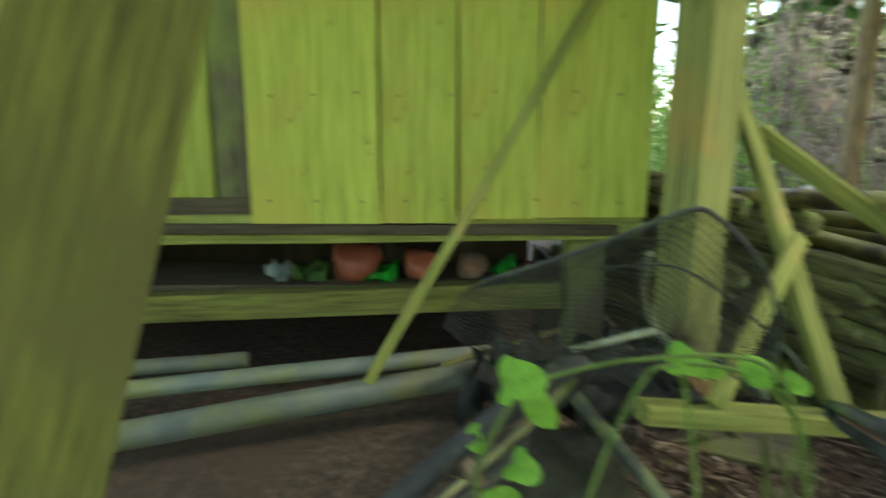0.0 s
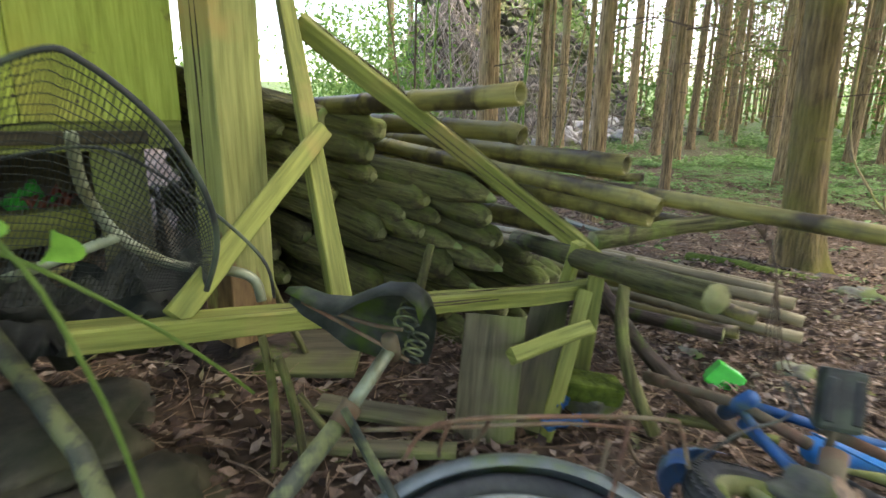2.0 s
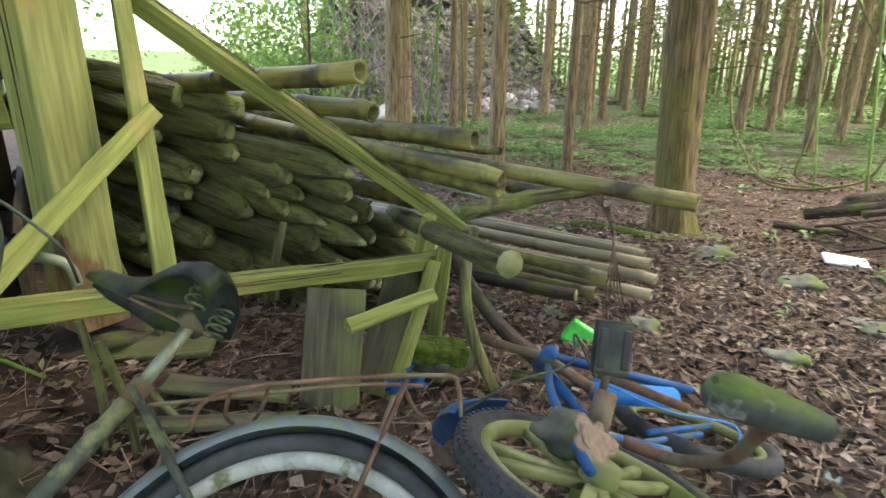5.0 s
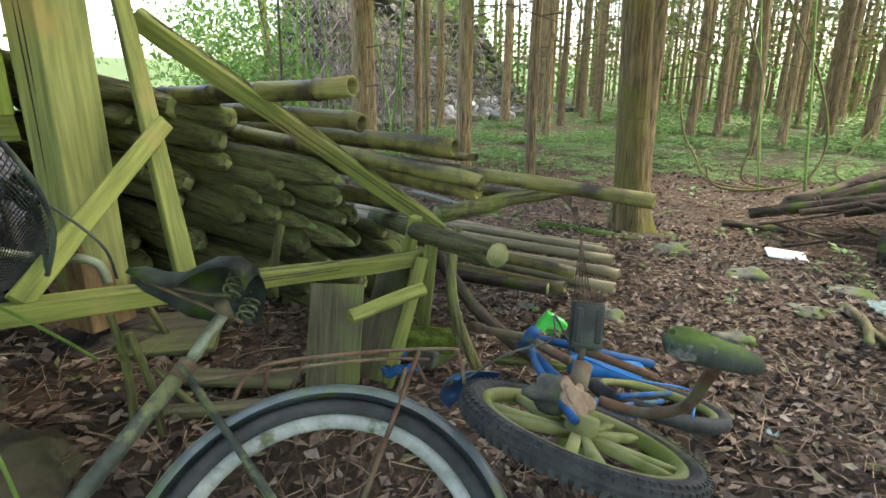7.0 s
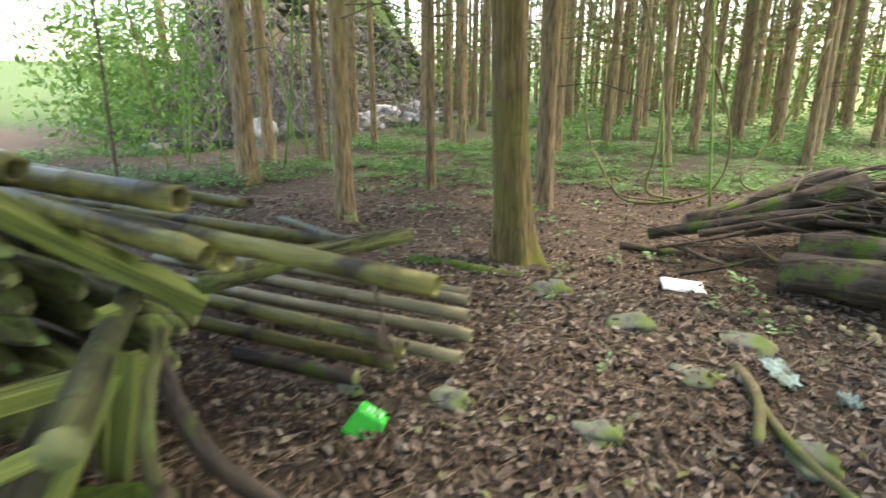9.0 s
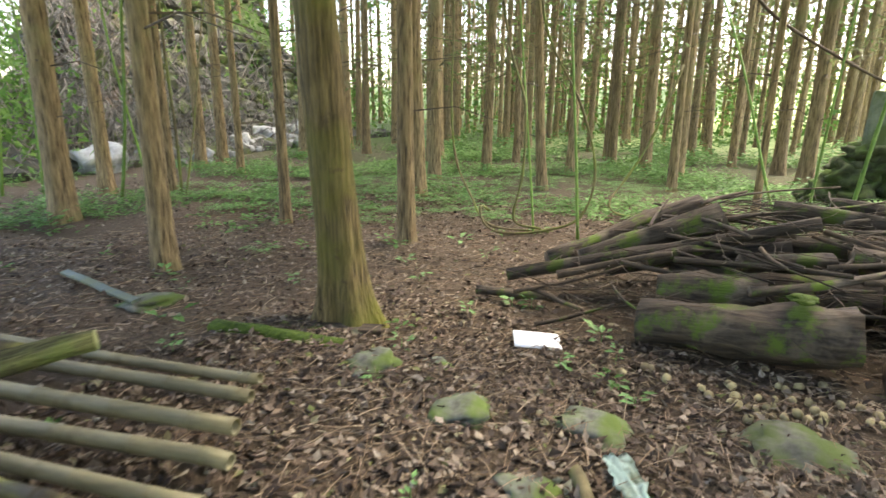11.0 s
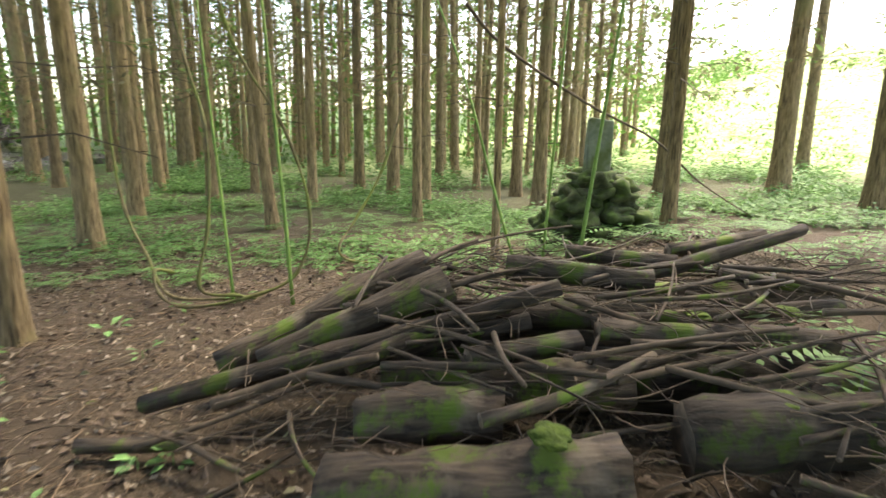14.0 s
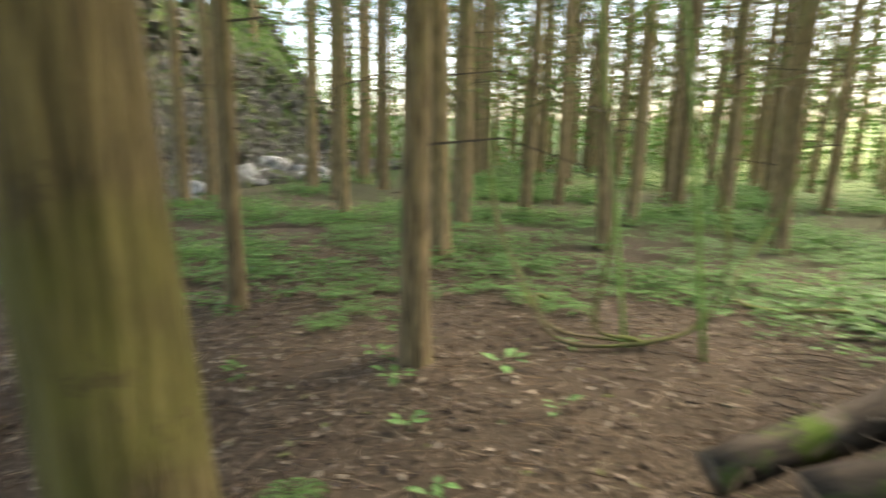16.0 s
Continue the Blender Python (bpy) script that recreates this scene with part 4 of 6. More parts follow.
def grown_bicycle():
    bike = thing("bicycle", None, None, "derelict dark green town bicycle lying over, overgrown with algae", "bicycle", "", "", Matrix.Translation((1.0, 0.5, 0.08)))
    rim = part("rear_wheel", ring_bm(0.287, 0.016, 64, 10, 0.8), M_WHITEWALL, bike, "wheel rim with flaking white paint", BIKE_POSE)
    part("tyre", ring_bm(0.318, 0.019, 64, 12), M_RUBBER, rim, "perished black tyre with a green film", BIKE_POSE)
    part("hub", bar([(0, 0, -0.05), (0, 0, 0.05)], 0.02, 12), M_RUST, rim, "", BIKE_POSE)
    for i in range(28):
        a = 2 * math.pi * i / 28
        b = a + (0.35 if i % 4 < 2 else -0.35)
        part("spoke", bar([(0.018 * math.cos(b), 0.018 * math.sin(b), 0.03 * (-1) ** i), (0.28 * math.cos(a), 0.28 * math.sin(a), 0)], 0.0013, 4), M_RUST, rim, "", BIKE_POSE)
    part("mudguard", ring_bm(0.338, 0.03, 40, 8, 1.0, (-15, 165), True), M_MUD_GUARD, bike, "grey mudguard streaked with green algae", BIKE_POSE)
    lug, clamp, bb, head = bike_pt(-0.293, 0.434), bike_pt(-0.221, 0.575), bike_pt(-0.505, 0.09), bike_pt(-1.065, 0.62)
    part("seat_tube", bar([lug, bb], 0.0175, 12), M_FRAME, bike, "frame tube with chipped dark paint")
    part("seat_post", bar([clamp, lug], [0.0135, 0.0135], 12), M_CHROME, bike, "dull chrome seat post")
    part("seat_lug", bar([lug + (clamp - lug) * 0.12, lug - (clamp - lug) * 0.15], 0.021, 12), M_RUST, bike)
    part("down_tube", bar([bb, bike_pt(-0.745, 0.36), head], [0.02, 0.02, 0.02], 12), M_FRAME, bike, "thick dark frame tube")
    part("head_tube", bar([bike_pt(-1.13, 0.5), bike_pt(-1.08, 0.72)], 0.023, 12), M_FRAME, bike)
    for s in (-0.035, 0.035):
        part("seat_stay", bar([lug + BIKE_N * s * 0.6, bike_pt(0, 0, s * 1.3)], 0.008, 8), M_FRAME, bike)
        part("chain_stay", bar([bb + BIKE_N * s, bike_pt(0, 0, s * 1.3)], 0.009, 8), M_FRAME, bike)
    # front wheel, turned across the frame
    fc, fn = Vector((0.051, 1.040, 0.652)), Vector((-0.603, 0.514, 0.610)).normalized()
    fu = fn.orthogonal().normalized()
    fp = Matrix.Translation(fc) @ Matrix((fu, fn.cross(fu), fn)).transposed().to_4x4()
    front = part("front_wheel", ring_bm(0.287, 0.014, 64, 10, 0.8), M_GREEN_RIM, bike, "steel wheel rim green with algae", fp)
    part("tyre", ring_bm(0.315, 0.02, 64, 12), M_RUBBER, front, "perished black tyre with a green film", fp)
    part("hub", bar([(0, 0, -0.05), (0, 0, 0.05)], 0.016, 12), M_RUST, front, "", fp)
    for i in range(24):
        a = 2 * math.pi * i / 24
        b = a + (0.35 if i % 4 < 2 else -0.35)
        part("spoke", bar([(0.016 * math.cos(b), 0.016 * math.sin(b), 0.03 * (-1) ** i), (0.28 * math.cos(a), 0.28 * math.sin(a), 0)], 0.0012, 4), M_RUST, front, "", fp)
    crown = bike_pt(-1.13, 0.5)
    for s in (-0.05, 0.05):
        part("fork_blade", bar(curve_pts([crown, crown.lerp(fc, 0.35) + fn * s, fc + fn * s]), 0.011, 8), M_FRAME, bike)
    hb = curve_pts([(0.545, 1.43, 1.03), (0.55, 1.46, 0.91), (0.60, 1.49, 0.80), (0.70, 1.49, 0.72), (0.83, 1.45, 0.695), (0.875, 1.43, 0.67), (0.885, 1.42, 0.62)], 6)
    part("handlebar", bar(hb, 0.0125, 12), M_CHROME, bike, "bent chrome handlebar green with algae")
    part("handlebar_stem", bar([bike_pt(-1.08, 0.72), (0.60, 1.48, 0.8)], 0.012, 10), M_CHROME, bike)
    # saddle: a sprung shell, nose forward, seen from beneath
    nose, rear = Vector((0.91, 1.20, 0.685)), Vector((1.125, 0.985, 0.66))
    fwd = (nose - rear).normalized()
    upv = (clamp - lug).normalized()
    upv = (upv - fwd * upv.dot(fwd)).normalized()
    side = upv.cross(fwd)
    bm = bmesh.new()
    rows = []
    prof = ((0.0, 0.07, 0.006), (0.04, 0.1, 0.024), (0.12, 0.115, 0.032), (0.24, 0.112, 0.028), (0.38, 0.09, 0.012), (0.52, 0.056, -0.002), (0.7, 0.036, -0.004), (0.88, 0.03, 0.004), (1.0, 0.016, 0.0))
    ln = (nose - rear).length + 0.02
    for k, w, h in prof:
        row = []
        for i in range(13):
            a = math.pi * i / 12
            drop = 0.08 * (1 - math.sin(a)) ** 1.2 * min(1.0, w / 0.05)
            row.append(bm.verts.new(rear + fwd * ln * k + side * w * math.cos(a) + upv * (h + 0.035 - drop + 0.004 * noise.noise((k * 6, i, 0)))))
        rows.append(row)
    for p, q in zip(rows, rows[1:]):
        for i in range(12):
            bm.faces.new((p[i], p[i + 1], q[i + 1], q[i]))
    bmesh.ops.solidify(bm, geom=bm.faces[:], thickness=0.008)
    saddle = part("saddle", bm, M_LEATHER, bike, "cracked black sprung saddle edged with moss")
    for s in (-0.055, 0.055):
        c = rear + fwd * 0.035 + side * s
        pts = [c + upv * (0.03 - 0.075 * i / 48) + (side * math.cos(i * 0.52) + fwd * math.sin(i * 0.52)) * 0.02 for i in range(49)]
        part("spring", bar(pts, 0.003, 6), M_FRAME, saddle)
        part("saddle_rail", bar(curve_pts([c + upv * -0.045, rear + fwd * 0.12 + side * s * 0.5 - upv * 0.03, nose - fwd * 0.02 + upv * 0.005]), 0.0045, 6), M_RUST, saddle)
    part("saddle_clamp", bar([clamp + side * 0.03, clamp - side * 0.03], 0.017, 10), M_RUST, saddle)
    # luggage rack of rusty wire
    part("rack_wire", bar(curve_pts([(1.0, 0.84, 0.5), (1.05, 0.805, 0.575), (1.25, 0.735, 0.57), (1.44, 0.67, 0.545), (1.475, 0.66, 0.52), (1.455, 0.62, 0.47)]), 0.0045, 6), M_RUST, bike)
    part("rack_wire", bar(curve_pts([(0.94, 0.92, 0.53), (1.1, 0.83, 0.54), (1.3, 0.765, 0.525), (1.43, 0.72, 0.5)]), 0.004, 6), M_RUST, bike)
    part("rack_wire", bar(curve_pts([(1.07, 0.80, 0.58), (1.06, 0.82, 0.52), (1.08, 0.86, 0.47)]), 0.004, 6), M_RUST, bike)
    part("rack_wire", bar(curve_pts([(1.13, 0.775, 0.575), (1.12, 0.8, 0.52), (1.11, 0.83, 0.48)]), 0.004, 6), M_RUST, bike)
    part("rack_strut", bar([(1.375, 0.69, 0.55), bike_pt(0.02, 0.0, 0.06)], 0.0055, 6), M_RUST, bike)
    part("rack_strut", bar([(1.36, 0.72, 0.5), bike_pt(0.02, 0.0, -0.06)], 0.0055, 6), M_RUST, bike)
    part("rack_hook", bar(curve_pts([(1.37, 0.7, 0.53), (1.40, 0.68, 0.46), (1.46, 0.67, 0.45), (1.45, 0.68, 0.5)]), 0.004, 6), M_RUST, bike)


grown_bicycle()


def child_bicycle():
    bike = thing("child_bicycle", None, None, "rusty blue child's bicycle lying on its side among dead leaves", "bicycle", "", "", Matrix.Translation((1.9, 0.5, 0.08)))
    c, n = Vector((1.60, 0.395, 0.39)), Vector((0.39, 0.02, 0.92)).normalized()
    u = Vector((0.94, -0.25, 0)).normalized()
    u = (u - n * u.dot(n)).normalized()
    pw = Matrix.Translation(c) @ Matrix((u, n.cross(u), n)).transposed().to_4x4()
    rim = part("front_wheel", ring_bm(0.222, 0.017, 56, 8, 1.2), M_GREEN_RIM, bike, "pale plastic wheel with broad spokes, green with algae", pw)
    bm = ring_bm(0.252, 0.027, 72, 12)
    for i in range(72):
        for s in (-0.012, 0.012, 0.022, -0.022):
            a = 2 * math.pi * (i + (0.5 if s > 0 else 0)) / 72
            rr = 0.252 + math.sqrt(max(0, 0.027 ** 2 - s * s)) - 0.001
            m = Matrix.Rotation(a, 4, "Z") @ Matrix.Translation((rr, 0, s))
            bmesh.ops.create_cube(bm, size=1, matrix=m @ Matrix.Diagonal((0.008, 0.013, 0.008, 1)))
    part("tyre", bm, M_RUBBER, rim, "knobbly black tyre", pw, False)
    for i in range(5):
        for s in (-0.16, 0.16):
            a = 2 * math.pi * i / 5 + 0.3
            d0, d1 = Vector((math.cos(a + s * 1.6), math.sin(a + s * 1.6), 0)), Vector((math.cos(a + s), math.sin(a + s), 0))
            p0, p1 = d0 * 0.035, d1 * 0.21
            part("spoke", plank_bm((p1 - p0).length, 0.026, 0.02, i, 3, 0.001), M_GREEN_RIM, rim, "", pw @ orient(p0, p1))
    part("hub", bar([(0, 0, -0.045), (0, 0, 0.045)], [0.04, 0.036], 16), M_GREEN_RIM, rim, "", pw)
    c2, n2 = Vector((2.26, 0.55, 0.14)), Vector((0.33, 0.05, 0.94)).normalized()
    u2 = (u - n2 * u.dot(n2)).normalized()
    pw2 = Matrix.Translation(c2) @ Matrix((u2, n2.cross(u2), n2)).transposed().to_4x4()
    rim2 = part("rear_wheel", ring_bm(0.18, 0.015, 48, 8), M_GREEN_RIM, bike, "pale plastic wheel lying flat", pw2)
    part("tyre", ring_bm(0.206, 0.024, 56, 10), M_RUBBER, rim2, "black tyre half in leaves", pw2)
    part("fork_blade", bar(curve_pts([(1.90, 0.80, 0.37), (1.72, 0.62, 0.42), (1.56, 0.38, 0.45)]), 0.0105, 10), M_BLUE, bike)
    part("handlebar", bar(curve_pts([(1.945, 1.095, 0.30), (1.91, 0.95, 0.345), (1.885, 0.8, 0.385), (1.86, 0.62, 0.39)]), 0.014, 10), M_RUST, bike, "rusty handlebar tube")
    part("handlebar_grip", bar([(1.955, 1.13, 0.29), (1.935, 1.05, 0.315)], 0.02, 10), M_RUST, bike)
    part("head_tube", bar([(1.915, 0.85, 0.33), (1.865, 0.76, 0.43)], 0.02, 12), M_BLUE, bike, "blue painted tube")
    part("top_tube", bar([(1.9, 0.79, 0.39), (2.3, 0.60, 0.24)], 0.013, 10), M_BLUE, bike)
    part("down_tube", bar([(1.88, 0.78, 0.35), (1.80, 0.54, 0.33), (1.95, 0.45, 0.27)], 0.015, 10), M_BLUE, bike)
    part("frame_sleeve", bar([(1.9, 0.63, 0.36), (2.2, 0.6, 0.25)], 0.03, 12), M_BLUE_PLASTIC, bike, "bright blue plastic guard")
    part("chain_stay", bar([(1.9, 0.48, 0.33), (2.24, 0.5, 0.2)], 0.008, 8), M_BLUE, bike)
    part("chain_stay", bar([(1.88, 0.52, 0.28), (2.24, 0.52, 0.16)], 0.008, 8), M_BLUE, bike)
    part("crank_shell", bar([(1.845, 0.565, 0.41), (1.765, 0.53, 0.335)], 0.026, 14), M_RUST, bike, "rusty crank shell")
    part("crank_arm", bar([(1.85, 0.58, 0.41), (1.87, 0.585, 0.46)], 0.01, 8), M_RUST, bike)
    part("crank_arm", bar([(1.86, 0.6, 0.44), (2.02, 0.46, 0.36)], 0.012, 8), M_RUST, bike)
    pedal_pose = Matrix.Translation((1.885, 0.592, 0.505)) @ Euler((radians(70), radians(8), radians(-35))).to_matrix().to_4x4()
    pedal = part("pedal", box_bm(0.09, 0.13, 0.035, 0.01, 2), M_BLACK_PLASTIC, bike, "black plastic pedal block", pedal_pose, False)
    for s in (-0.028, 0.028):
        part("reflector", box_bm(0.022, 0.095, 0.042, 0.004, 1), M_RUBBER, pedal, "", pedal_pose @ Matrix.Translation((s, 0, 0)), False)
    part("seat_stem", bar(curve_pts([(1.74, 0.44, 0.40), (1.79, 0.35, 0.39), (1.78, 0.25, 0.46), (1.68, 0.17, 0.61), (1.60, 0.125, 0.685)], 6), [0.013] * 25, 10, 0.15, 3), M_RUST, bike, "curved rusty seat stem")
    a, b = Vector((1.53, 0.195, 0.725)), Vector((1.64, 0.07, 0.68))
    bm = bmesh.new()
    pts = [a + (b - a) * k for k in (0, 0.06, 0.2, 0.4, 0.6, 0.8, 0.94, 1.0)]
    tube(bm, pts, [0.01, 0.026, 0.033, 0.031, 0.027, 0.024, 0.018, 0.007], 14, True, 0.15, 2)
    for v in bm.verts:
        v.co.z = 0.70 + (v.co.z - 0.70) * 0.9
    saddle = part("saddle", bm, M_SADDLE_MOSS, bike, "long black child's saddle overgrown with moss")
    for i in range(9):
        k = rng.uniform(0.05, 0.95)
        p = a + (b - a) * k + Vector((rng.gauss(0, 0.006), rng.gauss(0, 0.006), 0.018 - 0.01 * k))
        part("moss_tuft", rock_bm(rng.uniform(0.009, 0.017), i, 0.45, 1, 0.6), M_MOSS, saddle, "", Matrix.Translation(p))
    part("mudguard", ring_bm(0.29, 0.035, 12, 8, 1.0, (95, 150), True), M_BLUE, bike, "cracked blue mudguard", pw)
    part("brake_cable", bar(curve_pts([(1.46, 0.62, 0.48), (1.6, 0.62, 0.50), (1.8, 0.64, 0.47), (1.88, 0.7, 0.5), (1.84, 0.6, 0.44)], 6), 0.003, 6), M_BLACK_PLASTIC, bike)
    part("brake_cable", bar(curve_pts([(1.86, 0.62, 0.42), (2.0, 0.5, 0.34), (2.2, 0.42, 0.26), (2.1, 0.36, 0.24)], 6), 0.003, 6), M_BLUE_PLASTIC, bike)


child_bicycle()


# ---- small things before the shed ----
def rock(x, y, r, material, label, seed, flat=0.65, group="", sink=0.25, name="stone", z=None, turn=0.0):
    gz = G(x, y) if z is None else z
    return thing(name, rock_bm(r, seed, flat, 3, 0.65), material, label, "stone", group, "", Matrix.Translation((x, y, gz + r * flat * (1 - 2 * sink))) @ Matrix.Rotation(turn, 4, "Z"))


rock(1.64, 0.50, 0.06, M_STONE, "mossy lump of stone resting on the wheel", 3.3, 0.5, "", 0.0, "stone", 0.40)
thing("dry_leaf", rock_bm(0.045, 8.8, 0.06, 3, 0.9), M_NEEDLE, "dry curled brown leaf resting on the wheel", "leaf", "", "", Matrix.Translation((1.63, 0.43, 0.455)) @ Euler((0.7, 0.2, 0)).to_matrix().to_4x4())

tub = thing("plastic_tub", None, None, "bright green plastic tub lying on its side on the leaves", "tub", "", "", Matrix.Translation((2.74, 1.37, -0.06)))
tub_pose = Matrix.Translation((2.74, 1.37, -0.02)) @ Euler((radians(28), radians(14), radians(40))).to_matrix().to_4x4()
bm = box_bm(0.145, 0.145, 0.105, 0.014, 2)
for v in bm.verts:
    if v.co.z > 0:
        v.co.x *= 0.82
        v.co.y *= 0.82
part("body", bm, M_GREEN_PLASTIC, tub, "", tub_pose, False)
for i in range(4):
    part("printed_line", box_bm(0.06, 0.006, 0.002, 0.0008, 1), M_WHITE_PLASTIC, tub, "pale bar of print", tub_pose @ Matrix.Translation((0, -0.03 + 0.018 * i, 0.053)), False)

thing("mossy_brick", box_bm(0.2, 0.1, 0.07, 0.014, 2), M_MOSS, "mossy block lying at the foot of the timber leg", "block", "", "", Matrix.Translation((1.87, 1.28, 0.205)) @ Euler((0.1, 0.2, -0.4)).to_matrix().to_4x4(), False)
thing("mossy_brick", box_bm(0.2, 0.12, 0.07, 0.014, 2), M_STONE, "mossy concrete block under the timbers", "block", "", "", Matrix.Translation((1.92, 1.3, 0.14)) @ Euler((0.05, 0.1, 0.3)).to_matrix().to_4x4(), False)


def crumpled(name, x, y, z, sx, sy, amp, material, label, category, seed, n=14):
    bm = bmesh.new()
    vs = [[bm.verts.new((sx * (i / n - 0.5) * (1 + 0.25 * noise.noise((j * 0.5, seed, 2))), sy * (j / n - 0.5) * (1 + 0.25 * noise.noise((i * 0.5, seed, 6))),
                         amp * noise.noise((i * 0.45, j * 0.45, seed)))) for i in range(n + 1)] for j in range(n + 1)]
    for j in range(n):
        for i in range(n):
            bm.faces.new((vs[j][i], vs[j][i + 1], vs[j + 1][i + 1], vs[j + 1][i]))
    bmesh.ops.solidify(bm, geom=bm.faces[:], thickness=0.002)
    return thing(name, bm, material, label, category, "", "", Matrix.Translation((x, y, z)) @ Matrix.Rotation(seed, 4, "Z"))


crumpled("plastic_sheet", 1.68, 1.19, 0.185, 0.06, 0.13, 0.02, M_BLUE_PLASTIC, "crumpled bright blue plastic scrap on the leaves", "plastic sheet", 1.3)
crumpled("plastic_sheet", 1.74, 1.27, 0.2, 0.05, 0.09, 0.02, M_BLUE_PLASTIC, "crumpled bright blue plastic scrap on the leaves", "plastic sheet", 2.3)
crumpled("film_scrap", 4.16, 0.33, 0.035, 0.24, 0.1, 0.02, M_FILM, "torn pale turquoise plastic film on the ground", "plastic film", 0.6)
crumpled("film_scrap", 4.1, 0.08, 0.03, 0.1, 0.07, 0.03, M_FILM, "torn pale turquoise plastic film on the ground", "plastic film", 3.6)
crumpled("film_scrap", 2.43, 0.25, 0.1, 0.04, 0.03, 0.02, M_FILM, "small crumpled white scrap among leaves", "plastic film", 5.0, 6)

# foam tray
tray = thing("foam_tray", None, None, "white foam food tray lying upside down on the forest floor", "tray", "", "", Matrix.Translation((5.33, 1.18, G(5.33, 1.18))))
tp = Matrix.Translation((5.33, 1.18, G(5.33, 1.18) + 0.02)) @ Euler((0.08, -0.1, radians(30))).to_matrix().to_4x4()
bm = box_bm(0.17, 0.26, 0.018, 0.008, 3)
for v in bm.verts:
    if v.co.z < 0:
        v.co.x *= 1.12
        v.co.y *= 1.08
part("body", bm, M_WHITE_PLASTIC, tray, "", tp)
for s in (-0.07, 0.0, 0.07):
    part("rib", box_bm(0.1, 0.03, 0.01, 0.004, 2), M_WHITE_PLASTIC, tray, "", tp @ Matrix.Translation((0, s, 0.009)))

for i, (x, y, r, f) in enumerate(((3.09, 1.25, 0.085, 0.75), (3.27, 0.7, 0.085, 0.6), (4.37, 1.64, 0.13, 0.45), (4.28, 1.05, 0.13, 0.5), (4.51, 0.57, 0.16, 0.45), (4.9, -0.16, 0.2, 0.4),
                                  (4.25, 3.45, 0.17, 0.4), (3.98, 0.6, 0.1, 0.4), (4.62, 1.42, 0.08, 0.3), (2.86, 1.62, 0.06, 0.6), (3.6, 0.1, 0.09, 0.5), (0.92, 2.02, 0.15, 0.7))):
    rock(x, y, r, M_STONE if i < 11 else M_LOG, "rounded grey stone grown over with green moss" if i < 11 else "dark footing stone under the corner post", i * 2.3, f * 0.6, "mossy stones" if i < 11 else "", 0.38, "stone", 0.2 if i == 11 else None)

# big slab at the shed's corner
for x, y, r, sd, turn in ((0.32, 1.62, 0.27, 4.4, 0.3), (0.52, 1.30, 0.22, 9.1, 1.1)):
    thing("stone_slab", rock_bm(r, sd, 0.3, 4, 0.5), M_SLAB, "flat dark slab of stone bedded in the soil", "stone", "dark slabs", "", Matrix.Translation((x, y, G(x, y) + 0.02)) @ Matrix.Rotation(turn, 4, "Z"))

# pipes under the shed
for a, b, r in (((-1.5, 1.62, 0.3), (0.26, 2.02, 0.46), 0.05), ((-1.5, 1.85, 0.4), (0.3, 2.1, 0.50), 0.035), ((-1.6, 1.9, 0.46), (-0.75, 2.0, 0.5), 0.03)):
    bm = bmesh.new()
    a, b = Vector(a), Vector(b)
    L = (b - a).length
    rings = tube(bm, [(0, 0, 0), (L * 0.5, 0, 0.004), (L, 0, 0)], r, 20, False)
    inner = [bm.verts.new((v.co.x, v.co.y * 0.86, v.co.z * 0.86)) for v in rings[-1]]
    deep = [bm.verts.new(v.co - Vector((0.25, 0, 0))) for v in inner]
    for k in range(20):
        j = (k + 1) % 20
        bm.faces.new((rings[-1][k], rings[-1][j], inner[j], inner[k]))
        bm.faces.new((inner[k], inner[j], deep[j], deep[k]))
    bm.faces.new(deep)
    thing("drain_pipe", bm, M_PVC, "dusty grey-green plastic drain pipe lying before the shed", "pipe", "drain pipes", "", orient(a, b))
log("dead_stick", (0.0, 1.85, 0.54), (0.45, 2.05, 0.6), 0.012, 0.01, M_STAKE, M_STAKE_END, "dry stick lying on the pipes", "stick", "", 3.1)

# things in the dark space under the floor
for x, r, m, lab in ((-0.42, 0.11, M_ORANGE, "orange plastic bucket in the dark under the floor"), (-0.12, 0.08, M_ORANGE, "faded orange pot under the floor"), (0.12, 0.07, M_RUST, "rusty tin under the floor")):
    bm = bmesh.new()
    tube(bm, [(0, 0, 0), (0, 0, r * 1.3), (0, 0, r * 1.35), (0, 0, r * 1.3), (0, 0, r * 0.2)], [r * 0.8, r, r * 1.05, r * 0.93, r * 0.75], 20, True)
    thing("bucket", bm, m, lab, "bucket", "", "", Matrix.Translation((x, 2.5, 0.72)) @ Euler((0.5, 0.3, 0)).to_matrix().to_4x4())
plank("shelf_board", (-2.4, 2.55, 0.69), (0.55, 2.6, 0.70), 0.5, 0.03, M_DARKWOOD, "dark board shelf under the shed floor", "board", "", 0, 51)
for i, (x, m) in enumerate(((-0.72, M_FILM), (-0.28, M_GREEN_PLASTIC), (0.3, M_GREEN_PLASTIC), (0.36, M_ORANGE), (-0.6, M_FERN))):
    crumpled("rag", x, 2.45, 0.74, 0.16, 0.14, 0.1, m, "crumpled discarded wrapping under the shed floor", "rag", 1.1 * i + 0.4, 8)

